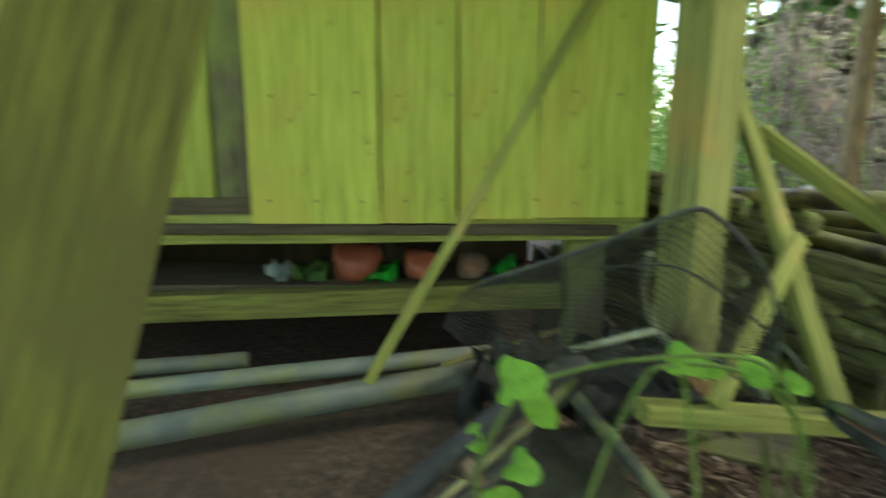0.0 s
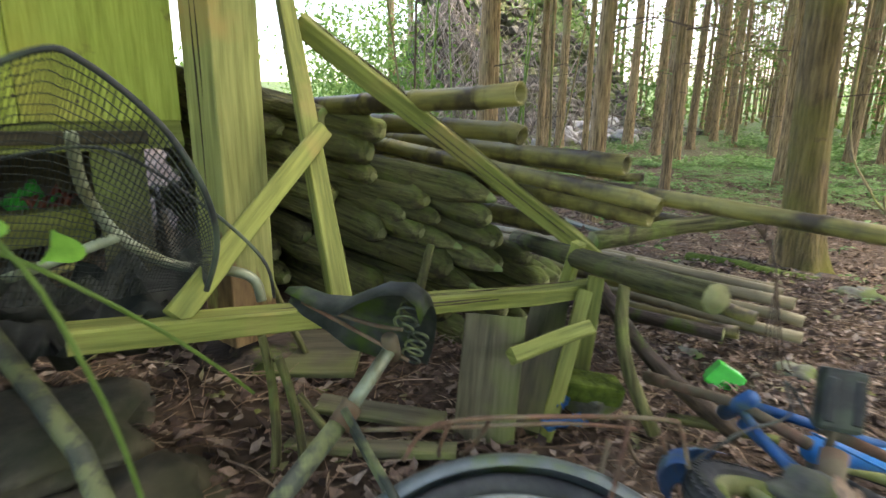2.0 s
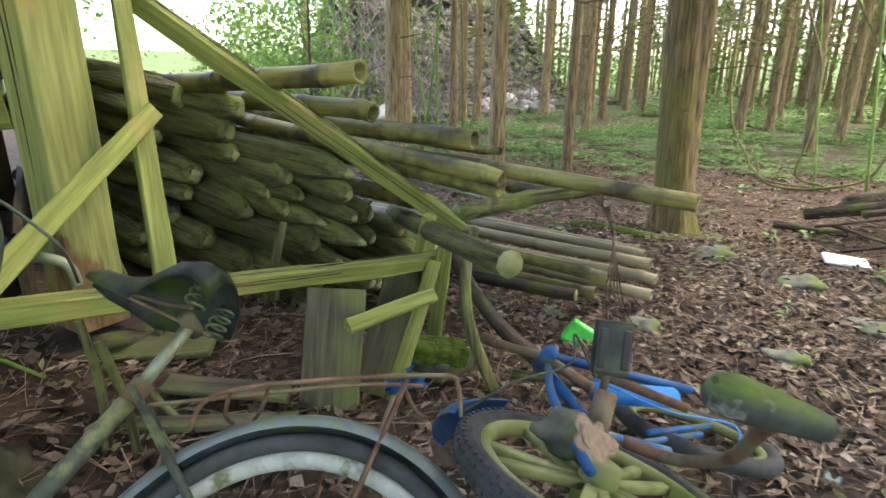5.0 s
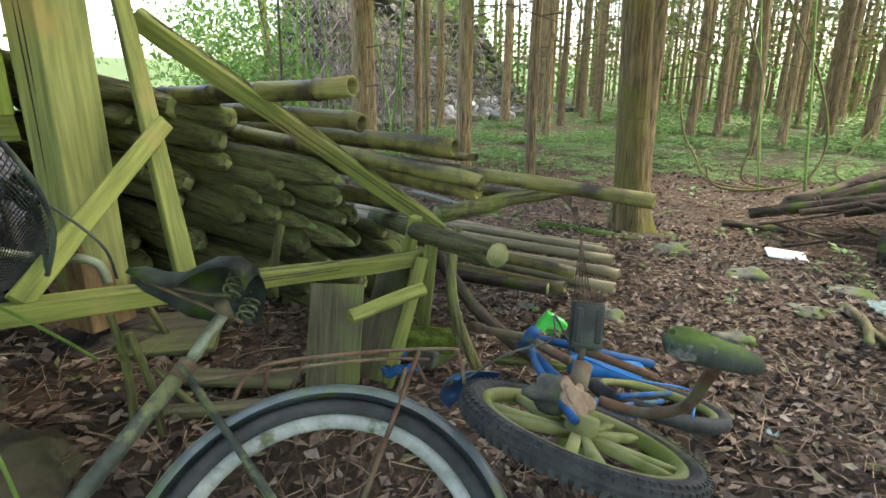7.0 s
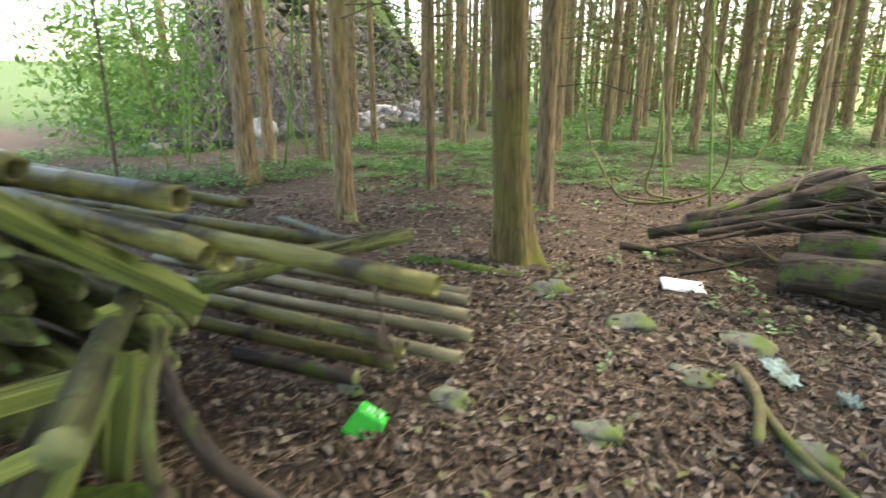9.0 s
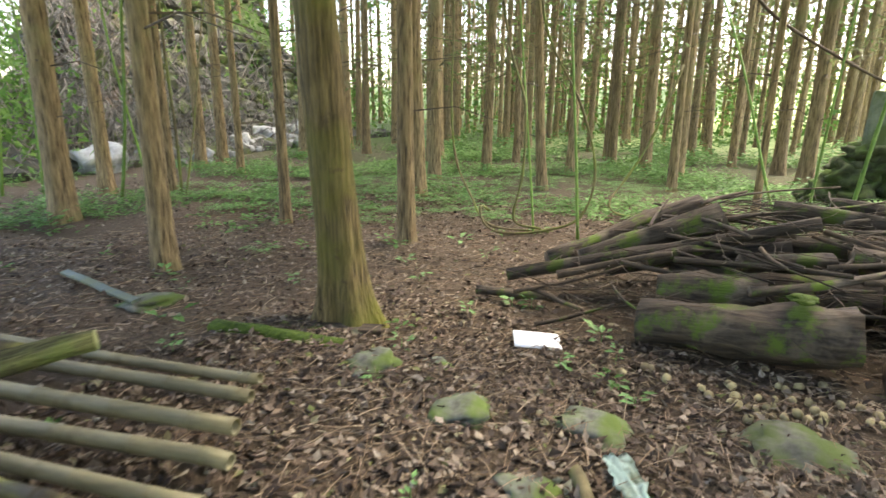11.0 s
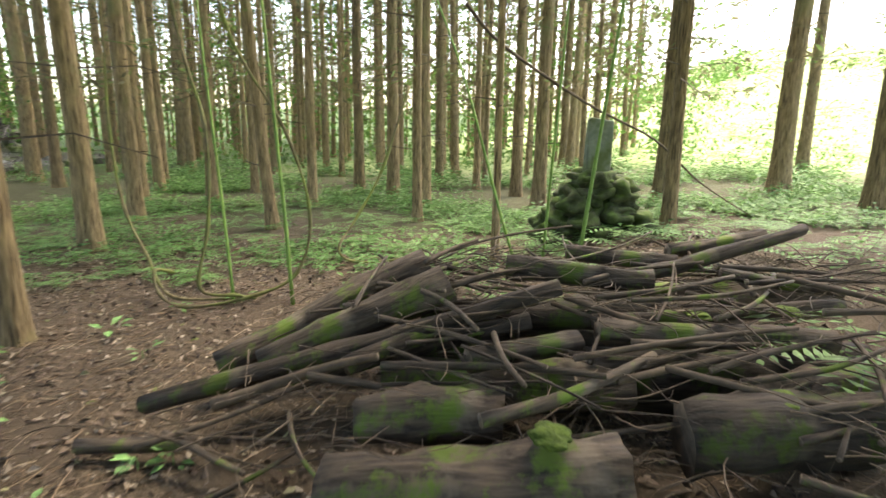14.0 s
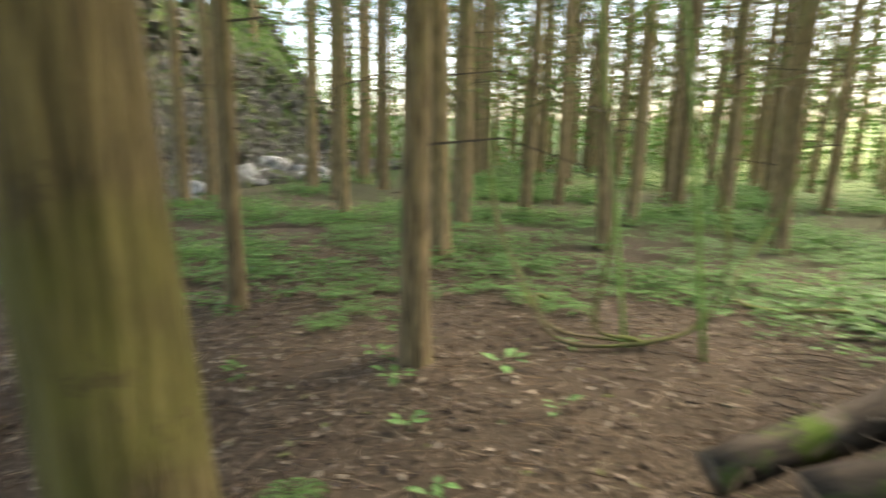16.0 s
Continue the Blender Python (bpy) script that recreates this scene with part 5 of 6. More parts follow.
# netting over a hoop, beside the handlebar
net = thing("landing_net", None, None, "dark wire-rimmed net hung over the bicycle's handlebar", "net", "", "", Matrix.Translation((0.4, 1.25, 0.7)))
hoop = curve_pts([(0.10, 1.3, 0.98), (0.35, 1.24, 1.08), (0.53, 1.2, 1.165), (0.60, 1.19, 1.15), (0.70, 1.19, 1.05), (0.76, 1.2, 0.93), (0.775, 1.22, 0.82), (0.75, 1.25, 0.72)], 6)
part("hoop", bar(hoop, 0.006, 8), M_BLACK_PLASTIC, net)
part("hoop", bar(curve_pts([(0.42, 1.45, 0.98), (0.6, 1.38, 1.0), (0.75, 1.3, 0.9), (0.86, 1.24, 0.78), (0.885, 1.26, 0.68)], 6), 0.004, 6), M_BLACK_PLASTIC, net)
mesh_soup = Soup()
low = curve_pts([(0.0, 1.5, 0.8), (0.1, 1.52, 0.72), (0.25, 1.52, 0.67), (0.4, 1.52, 0.655), (0.52, 1.5, 0.65), (0.62, 1.48, 0.66), (0.7, 1.42, 0.68), (0.76, 1.36, 0.7)], 6)


def net_pt(i, k):
    p = hoop[i].lerp(low[i], k)
    return p + Vector((0, 0.1 * math.sin(math.pi * k), 0.006 * noise.noise((i, k * 7, 0))))


for i in range(0, len(hoop)):
    mesh_soup.stick([net_pt(i, k / 14) for k in range(15)], 0.0013, 0.0013, 3)
    if i:
        mesh_soup.stick([(net_pt(i, k / 14) + net_pt(i - 1, k / 14)) * 0.5 for k in range(15)], 0.0013, 0.0013, 3)
for k in range(1, 31):
    mesh_soup.stick([net_pt(i, k / 30) for i in range(len(hoop))], 0.0013, 0.0013, 3)
part("netting", mesh_soup.mesh("netting", M_TARP), None, net, "fine dark netting")
crumpled("tarpaulin", 0.42, 1.62, 0.6, 0.62, 0.5, 0.2, M_TARP, "crumpled black sheeting beside the net", "tarpaulin", 2.9, 16)


# creeper with heart-shaped leaves
def creeper():
    v = thing("creeper", None, None, "bright green creeper with heart-shaped leaves climbing through the bicycle", "plant", "", "", Matrix.Translation((0.4, 0.85, 0.3)))
    stems = ([(0.16, 0.7, 0.35), (0.2, 0.74, 0.7), (0.30, 0.80, 0.93), (0.38, 0.83, 0.96), (0.5, 0.82, 0.94), (0.64, 0.9, 0.8), (0.74, 1.0, 0.66), (0.8, 1.08, 0.56)],
             [(0.38, 0.8, 0.4), (0.42, 0.8, 0.6), (0.41, 0.82, 0.8), (0.38, 0.83, 0.96)],
             [(0.12, 0.76, 0.96), (0.3, 0.78, 0.99), (0.5, 0.79, 0.97), (0.58, 0.8, 0.78), (0.62, 0.8, 0.55), (0.64, 0.78, 0.35)],
             [(0.1, 0.8, 0.6), (0.05, 0.76, 0.8), (0.12, 0.75, 0.97)])
    for s in stems:
        part("stem", bar(curve_pts(s, 6), 0.0035, 6), M_STEM, v)
    leaves = [((0.10, 0.75, 0.97), 0.07), ((0.15, 0.76, 0.93), 0.075), ((0.06, 0.78, 0.86), 0.045), ((0.11, 0.74, 0.84), 0.05), ((0.09, 0.76, 0.76), 0.06), ((0.38, 0.83, 0.97), 0.055),
              ((0.49, 0.80, 0.965), 0.055), ((0.43, 0.85, 0.945), 0.035), ((0.05, 0.74, 0.68), 0.06), ((0.56, 0.83, 0.93), 0.04), ((0.13, 0.72, 0.62), 0.05)]
    for i, (p, r) in enumerate(leaves):
        r *= 0.62
        bm = bmesh.new()
        mid = bm.verts.new((0, 0, 0))
        rim_v = []
        for k in range(22):
            a = 2 * math.pi * k / 22
            rr = r * (0.62 + 0.38 * math.cos(a) ** 3 if math.cos(a) > 0 else 0.78 - 0.5 * max(0, -math.cos(a) - 0.75) * 4 * 0.6)
            rim_v.append(bm.verts.new((rr * math.cos(a) * 1.1, rr * math.sin(a) * 1.15, -0.012 * math.cos(2 * a) - 0.01)))
        for k in range(22):
            bm.faces.new((mid, rim_v[k], rim_v[(k + 1) % 22]))
        part("leaf", bm, M_VINE, v, "", Matrix.Translation(p) @ Euler((radians(rng.uniform(25, 60)), radians(rng.uniform(-25, 25)), rng.uniform(-0.8, 0.8))).to_matrix().to_4x4())


creeper()
# sticks in the leaves below the rail
for i, (a, b, r) in enumerate((((0.86, 1.36, 0.1), (0.87, 1.37, 0.55), 0.014), ((0.93, 1.3, 0.1), (0.9, 1.34, 0.5), 0.013), ((1.12, 1.9, 0.2), (0.98, 2.1, 0.72), 0.012), ((1.1, 1.4, 0.12), (0.98, 1.5, 0.3), 0.014),
                               ((1.52, 1.2, 0.1), (1.62, 1.36, 0.28), 0.01), ((2.1, 1.15, 0.1), (2.3, 0.9, 0.1), 0.02), ((1.45, 1.7, 0.35), (1.52, 1.74, 0.62), 0.02))):
    log("dead_stick", a, b, r, r * 0.8, M_STAKE, M_STAKE_END, "bare brown stick stuck in the dead leaves", "stick", "sticks in the leaves", i * 1.3, 0.2, 0.05, None, 7)


# ---- the brush pile ----
MOSSY_LOG = "rotting dark log with patches of moss in the brush pile"
for i, (a, b, r0, r1, lab) in enumerate((
        ((6.50, 1.62, 0.06), (7.28, 0.66, 0.50), 0.085, 0.08, "thick brown barked log resting on the brush pile"),
        ((6.40, 1.31, 0.14), (6.86, 0.46, 0.50), 0.09, 0.105, "thick split log with moss on the brush pile"),
        ((6.15, 1.80, 0.0), (6.80, -0.14, 0.53), 0.05, 0.042, "long dark barked pole lying across the brush pile"),
        ((7.18, 0.15, 0.53), (7.12, -0.66, 0.50), 0.07, 0.065, "pale barkless log on top of the brush pile"),
        ((6.28, 0.25, 0.31), (6.56, -0.24, 0.34), 0.055, 0.05, "short pale log end in the brush pile"),
        ((5.66, 0.68, 0.03), (5.80, -0.36, 0.12), 0.125, 0.16, "big black rotten log with moss at the pile's foot"),
        ((6.0, 0.66, 0.14), (6.12, 0.08, 0.17), 0.10, 0.11, "short mossy grey log behind the big one"),
        ((6.12, -0.62, 0.14), (6.3, -1.5, 0.16), 0.15, 0.15, "moss-covered thick log in the pile"),
        ((5.72, -0.5, -0.02), (5.95, -1.4, 0.0), 0.09, 0.09, "moss-covered log lying on the ground"),
        ((7.5, -0.2, 0.56), (7.5, -0.86, 0.53), 0.055, 0.05, MOSSY_LOG),
        ((7.25, -0.62, 0.5), (7.78, -1.66, 0.73), 0.05, 0.035, "crooked dark branch sticking out of the pile"),
        ((7.7, -0.85, 0.56), (7.95, -1.5, 0.66), 0.045, 0.04, MOSSY_LOG),
        ((6.27, 0.82, 0.24), (6.83, 0.12, 0.41), 0.045, 0.04, MOSSY_LOG),
        ((6.65, -0.33, 0.36), (6.83, -1.45, 0.33), 0.06, 0.06, "wet black log in the brush pile"),
        ((6.85, -0.33, 0.33), (7.3, -1.7, 0.39), 0.04, 0.035, MOSSY_LOG),
        ((6.3, 1.1, 0.12), (6.75, 0.0, 0.36), 0.05, 0.045, MOSSY_LOG),
        ((6.95, 0.6, 0.28), (7.0, -0.6, 0.34), 0.08, 0.08, MOSSY_LOG), ((6.5, 0.7, 0.08), (6.6, -0.5, 0.12), 0.12, 0.12, MOSSY_LOG),
        ((7.3, 0.4, 0.1), (7.4, -1.2, 0.2), 0.16, 0.15, MOSSY_LOG), ((6.8, -0.2, 0.05), (7.0, -1.7, 0.1), 0.16, 0.15, MOSSY_LOG),
        ((6.9, 0.7, 0.05), (7.1, -0.4, 0.1), 0.15, 0.14, MOSSY_LOG), ((7.6, -0.4, 0.2), (7.8, -1.9, 0.3), 0.13, 0.12, MOSSY_LOG), ((7.3, -1.05, 0.53), (7.42, -1.75, 0.42), 0.035, 0.03, MOSSY_LOG),
        ((6.5, -1.1, 0.12), (6.9, -2.0, 0.18), 0.12, 0.12, MOSSY_LOG), ((5.88, 1.92, -0.08), (6.0, 1.4, -0.06), 0.035, 0.03, "black branch lying on the ground beside the pile"))):
    log("pile_log", a, b, r0, r1, M_LOG, M_LOG_END, lab, "log", "brush pile logs", i * 1.9, 0.36, 0.02 * math.sin(i * 2.2), None, 14)
BRANCHES = [((6.05, 1.36, 0.1), (6.2, 0.64, 0.33), 0.03), ((6.18, 0.62, 0.3), (6.13, -0.32, 0.36), 0.022), ((5.88, 0.15, 0.25), (6.38, -0.54, 0.37), 0.033), ((6.84, -0.11, 0.43), (6.7, -0.86, 0.3), 0.013),
            ((6.88, 0.46, 0.47), (7.3, -0.24, 0.57), 0.02), ((5.94, 1.53, 0.0), (5.79, 1.07, -0.03), 0.02), ((5.85, 1.6, -0.02), (6.3, 0.9, 0.2), 0.015), ((5.55, 1.3, -0.1), (5.9, 0.9, 0.02), 0.014)]
for i in range(84):
    x, y = rng.uniform(5.9, 7.6), rng.uniform(-1.6, 1.2)
    z = 0.08 + 0.36 * step(5.7, 6.8, x) * step(1.7, 0.5, y) + rng.uniform(0.0, 0.12)
    a = rng.gauss(-1.1, 0.7)
    ln = rng.uniform(0.5, 1.1)
    BRANCHES.append(((x, y, z), (x + ln * math.cos(a), y + ln * math.sin(a), z + rng.uniform(-0.1, 0.14)), rng.uniform(0.008, 0.02)))
for i, (a, b, r) in enumerate(BRANCHES):
    log("pile_branch", a, b, r, r * 0.6, M_LOG if i % 3 else M_TWIG, M_LOG_END, "bare dead branch lying in the brush pile", "branch", "brush pile branches", i * 0.7, 0.15, rng.uniform(-0.09, 0.09), None, 7)
twigs = Soup()
for i in range(480):
    x, y = rng.uniform(5.6, 7.9), rng.uniform(-2.0, 1.7)
    z = 0.03 + 0.42 * step(5.6, 6.8, x) * step(1.8, 0.5, y) + rng.uniform(-0.06, 0.1)
    a = rng.gauss(-1.2, 1.0)
    ln = rng.uniform(0.25, 0.8)
    d = Vector((math.cos(a), math.sin(a), rng.uniform(-0.15, 0.2))) * ln
    p = Vector((x, y, z))
    twigs.stick(curve_pts([p, p + d * 0.3 + rvec(0.07 * ln), p + d * 0.7 + rvec(0.1 * ln), p + d + rvec(0.1 * ln)], 3), rng.uniform(0.003, 0.006), 0.0015, 4)
twigs.thing("brush_twigs", M_TWIG, "tangle of thin dead twigs over the brush pile", "twigs")
for i, (x, y, z, r) in enumerate(((6.62, 0.9, 0.22, 0.05), (6.45, 1.15, 0.2, 0.05), (5.75, -0.1, 0.3, 0.07), (6.2, -0.95, 0.29, 0.1), (5.8, -0.95, 0.06, 0.08), (6.9, -0.85, 0.4, 0.06), (5.66, 0.45, 0.15, 0.06), (7.0, -1.3, 0.42, 0.08))):
    thing("moss_cushion", rock_bm(r, i * 1.9, 0.22, 3, 0.8), M_MOSS, "cushion of bright green moss on rotten wood", "moss", "moss cushions", "", Matrix.Translation((x, y, z)))

# potatoes on the ground by the pile
for i in range(48):
    x, y = 5.33 + rng.gauss(0, 0.13), 0.02 + rng.gauss(0, 0.26)
    r = rng.uniform(0.016, 0.028)
    m = Matrix.Translation((x, y, G(x, y) + r * 0.6)) @ Euler((rng.uniform(0, 6), rng.uniform(0, 6), rng.uniform(0, 6))).to_matrix().to_4x4()
    thing("potato", rock_bm(r, i * 1.1, 0.8, 2, 0.25), M_POTATO, "old yellowish potato lying on the leaves", "potato", "heap of potatoes", "", m)

# ---- on the forest floor ----
log("mossy_log", (4.22, 2.72, 0.0), (4.45, 1.9, -0.01), 0.05, 0.05, M_MOSS, M_LOG_END, "half-buried log covered in green moss", "log", "", 2.2, 0.35)
plank("flat_board", (4.38, 2.56, 0.0), (4.82, 1.96, -0.05), 0.09, 0.03, M_LOG, "dark wet board lying at the foot of the cedar", "board", "", 5, 60)
plank("metal_strip", (4.16, 4.42, 0.05), (4.14, 3.4, 0.04), 0.06, 0.02, M_PVC, "pale grey metal strip lying on the ground", "strip", "", 10, 61)
log("mossy_stick", (4.14, 0.5, 0.0), (3.46, 0.24, 0.08), 0.025, 0.018, M_LIANA, M_LOG_END, "mossy fallen branch on the leaf litter", "branch", "", 4.2, 0.3, 0.06)
log("mossy_stick", (3.9, 0.36, 0.02), (3.3, -0.1, 0.09), 0.02, 0.014, M_LIANA, M_LOG_END, "mossy fallen branch on the leaf litter", "branch", "", 4.7, 0.3, -0.06)


def sapling(base, top, r, material, label, bend=0.05, joints=False, leaves=0):
    s = thing("sapling", None, None, label, "sapling", "thin stems", "", Matrix.Translation(base))
    base, top = Vector(base), Vector(top)
    top = base + (top - base) * 2.2
    pts = [base.lerp(top, k / 24) + Vector((bend * math.sin(k * 0.33 + base.x), bend * math.cos(k * 0.29 + base.y), 0)) * 0.5 for k in range(25)]
    rads = [r * (1.2 if joints and k % 2 == 0 else 1.0) * (1 - 0.5 * k / 24) for k in range(25)]
    part("stem", bar(pts, rads, 8, 0.1, base.x), material, s)
    if leaves:
        so = Soup()
        for i in range(leaves):
            p = pts[rng.randrange(10, 25)]
            d = Vector((rng.gauss(0, 1), rng.gauss(0, 1), rng.uniform(-0.5, 0.3))).normalized()
            p = p + d * rng.uniform(0, 0.5)
            q = rng.uniform(0.06, 0.12)
            so.leaf(p, d * q, d.cross(Vector((0, 0, 1))).normalized() * q * 0.35)
        part("leaves", so.mesh("leaves", M_BRIGHT), None, s)


sapling((7.99, 2.43, -0.12), (8.85, 3.098, 2.366), 0.013, M_STEM, "slim green bamboo shoot standing upright", 0.02, True, 40)
sapling((8.08, 1.95, -0.12), (8.836, 2.464, 2.352), 0.016, M_STEM, "slim green bamboo shoot standing upright", 0.02, True, 40)
sapling((9.67, -0.09, 0.0), (10.528, -0.203, 2.692), 0.014, M_STEM, "dark green bamboo stem", 0.03, True, 30)
sapling((9.75, -0.45, 0.0), (10.504, -0.777, 2.678), 0.02, M_STEM, "dark green bamboo stem", 0.02, True, 30)
sapling((9.19, 0.11, 0.0), (10.025, 0.958, 2.069), 0.016, M_STEM, "green stem leaning over", 0.1, False, 0)
LIANAS = (
    [(8.15, 2.3, -0.1), (7.95, 2.35, -0.02), (7.75, 2.55, 0.08), (7.9, 2.55, 0.5), (8.05, 2.6, 0.9), (8.2, 2.7, 1.35), (8.45, 3.0, 1.85), (8.6, 3.2, 2.4), (8.7, 3.4, 3.5)],
    [(8.1, 2.35, -0.08), (7.85, 2.8, -0.05), (8.0, 3.1, 0.02), (8.2, 3.35, 0.2), (8.4, 3.7, 0.6), (8.5, 3.85, 1.3), (8.6, 3.9, 2.4), (8.6, 4.0, 4.0)],
    [(8.2, 3.1, 0.06), (7.9, 3.05, 0.16), (7.8, 2.95, 0.0), (7.75, 2.7, -0.08), (8.0, 2.3, -0.05), (8.3, 2.0, 0.1), (8.5, 1.95, 0.6), (8.6, 2.2, 1.3), (8.4, 2.6, 2.2), (8.4, 2.7, 3.6)],
    [(9.6, 1.2, 0.0), (9.4, 1.8, -0.05), (9.3, 2.0, 0.1), (9.6, 1.9, 0.4), (9.9, 1.7, 0.9), (10.3, 1.5, 1.8)],
)
for i, pts in enumerate(LIANAS):
    lp = curve_pts(pts, 6)
    thing("liana", bar(lp, [0.014 * (1 + 0.25 * math.sin(k * 1.1)) for k in range(len(lp))], 8, 0.25, i), M_LIANA, "looping woody liana with greenish bark", "liana", "lianas")
dead = curve_pts([(10.5, 0.9, 2.7), (10.65, 0.485, 2.27), (10.9, -0.5, 1.65), (11.0, -1.3, 1.25), (11.15, -1.9, 0.75), (11.2, -2.5, 0.375)], 6)
thing("fallen_branch", bar(dead, [0.022 - 0.015 * k / len(dead) for k in range(len(dead))], 8, 0.15, 1), M_TWIG, "long bare branch hanging aslant between the trunks", "branch")
wisp = Soup()
for i in range(5):
    wisp.stick(curve_pts([(2.66 + 0.01 * i, 1.25, 0.62), (2.68, 1.2, 0.5), (2.64 + 0.03 * i, 1.18, 0.3 - 0.02 * i), (2.62 + 0.05 * i, 1.16, 0.1)], 4), 0.003, 0.002, 4)
    wisp.stick(curve_pts([(2.66, 1.25, 0.62), (2.6 - 0.02 * i, 1.22, 0.72), (2.5 + 0.05 * i, 1.2, 0.7)], 4), 0.003, 0.002, 4)
wisp.thing("hanging_twig", M_TWIG, "wispy dark twig hanging over a bamboo pole", "twig", "thing")

# mossy stone marker
marker = thing("stone_marker", None, None, "old mossy stone tablet standing on a heap of mossy rocks", "monument", "", "", Matrix.Translation((11.0, -0.72, 0.1)))
slab = box_bm(0.14, 0.32, 0.66, 0.03, 3)
for v in slab.verts:
    v.co.y += 0.05 * noise.noise(v.co * 4)
    v.co.z += 0.1 * noise.noise((v.co.y * 5, 0, 3)) if v.co.z > 0 else 0
part("tablet", slab, M_TABLET, marker, "weathered grey-green tablet", Matrix.Translation((11.0, -0.68, 1.13)) @ Euler((0, 0.04, 0.2)).to_matrix().to_4x4(), False)
mark = random.Random(5)
part("base_rock", rock_bm(0.42, 2.0, 0.95, 3, 0.4), M_MOSS_STONE, marker, "", Matrix.Translation((11.05, -0.7, 0.45)))
for ring, (reach, z, n, size) in enumerate(((0.52, 0.12, 10, 0.2), (0.42, 0.34, 8, 0.19), (0.3, 0.56, 6, 0.17), (0.2, 0.76, 5, 0.13))):
    for k in range(n):
        a = 2 * math.pi * (k + 0.5 * (ring % 2)) / n + mark.uniform(-0.15, 0.15)
        part("base_rock", rock_bm(size * mark.uniform(1.0, 1.5), ring * 7.3 + k * 1.9, 0.6, 3, 1.0), M_MOSS_STONE, marker, "",
             Matrix.Translation((11.0 + reach * math.cos(a), -0.7 + reach * math.sin(a), z + mark.uniform(-0.05, 0.05))) @ Matrix.Rotation(mark.uniform(0, 6), 4, "Z"))

# ---- the stony bank ----
rubble = Soup()


def rubble_rock(s, c, r, seed):
    bm = rock_bm(r, seed, 0.75, 1, 0.5)
    base = len(s.v)
    idx = {}
    for v in bm.verts:
        idx[v] = base + len(idx)
        s.v.append(tuple(v.co + Vector(c)))
    s.f += [tuple(idx[v] for v in f.verts) for f in bm.faces]
    bm.free()


for i in range(2200):
    x = rng.uniform(6.5, 25)
    d = abs(rng.gauss(0, 2.8))
    y = 10.6 + 0.32 * x + d * 1.05 - 0.5
    rubble_rock(rubble, (x, y, G(x, y) + 0.05), rng.uniform(0.1, 0.38) * (1.0 if d > 1 else 1.1), i * 0.77)
rubble.thing("bank_rubble", M_BANK_STONE, "grey broken stones of the old bank", "rubble", "stuff", False)
for i in range(30):
    x = 12 + rng.gauss(0, 3.5)
    y = 10.6 + 0.32 * x - 0.3 + rng.gauss(0, 0.8)
    rock(x, y, 0.12 + 0.4 * rng.random() ** 2, M_RUBBLE_ONE, "pale boulder at the foot of the bank", i * 1.7, 0.7, "pale boulders", 0.2, "boulder", None, rng.uniform(0, 6))
stems = Soup()
for i in range(620):
    x = rng.uniform(6.5, 18) if i % 3 == 0 else abs(rng.gauss(0, 2.6)) + 7.5
    d = rng.uniform(0.0, 4.5)
    y = 10.6 + 0.32 * x + d * 1.05
    p = Vector((x, y, G(x, y)))
    q = p + Vector((rng.gauss(0, 0.5), -rng.uniform(0.2, 1.2), rng.uniform(0.3, 1.2)))
    e = q + Vector((rng.gauss(0, 0.6), -rng.uniform(0.2, 0.9), -rng.uniform(0.6, 1.8)))
    stems.stick([p, p.lerp(q, 0.6) + rvec(0.1), q, q.lerp(e, 0.5) + rvec(0.1), e], rng.uniform(0.012, 0.03), 0.006, 4)
stems.thing("bank_stems", M_DEADSTEM, "bleached dead stems hanging down the bank", "stems")


# ---- undergrowth ----
def fern(s, x, y, size, fronds, lift=0.0):
    z = G(x, y) + lift
    for i in range(fronds):
        a = 2 * math.pi * i / fronds + rng.uniform(-0.4, 0.4)
        d = Vector((math.cos(a), math.sin(a), 0))
        side = Vector((-d.y, d.x, 0))
        ln = size * rng.uniform(0.7, 1.1)
        n = 9
        for k in range(1, n + 1):
            t = k / n
            p = Vector((x, y, z + 0.03)) + d * ln * t + Vector((0, 0, ln * (0.75 * t - 0.62 * t * t)))
            w = ln * 0.26 * math.sin(math.pi * min(1, 0.15 + 0.85 * (1 - t) ** 0.8)) + 0.01
            for sg in (-1, 1):
                s.leaf(p, side * sg * w + d * w * 0.35 + Vector((0, 0, -0.1 * w)), d * ln * 0.085, 0.12)


ferns = Soup()
count = 0
while count < 520:
    x, y = rng.uniform(6.8, 14), rng.uniform(-5, 9)
    if not (x > 8.2 or y > 4.0) or (x < 9.3 and y < 2.8) or bank_depth(x, y) > -0.3:
        continue
    ferns_size = rng.uniform(0.16, 0.34)
    fern(ferns, x, y, ferns_size, rng.randint(4, 7))
    count += 1
for x, y, sz in ((10.2, -0.4, 0.5), (10.3, -1.0, 0.5), (10.0, -1.5, 0.45), (10.4, -0.1, 0.42), (6.1, -1.75, 0.4), (8.6, -1.6, 0.4), (9.1, -2.2, 0.45), (8.9, -0.7, 0.35), (5.6, 2.9, 0.12), (5.75, 4.2, 0.2)):
    fern(ferns, x, y, sz, 7)
fern(ferns, 6.75, -1.5, 0.55, 7, 0.35)
ferns.thing("fern_undergrowth", M_FERN, "low green ferns covering the forest floor", "ferns")

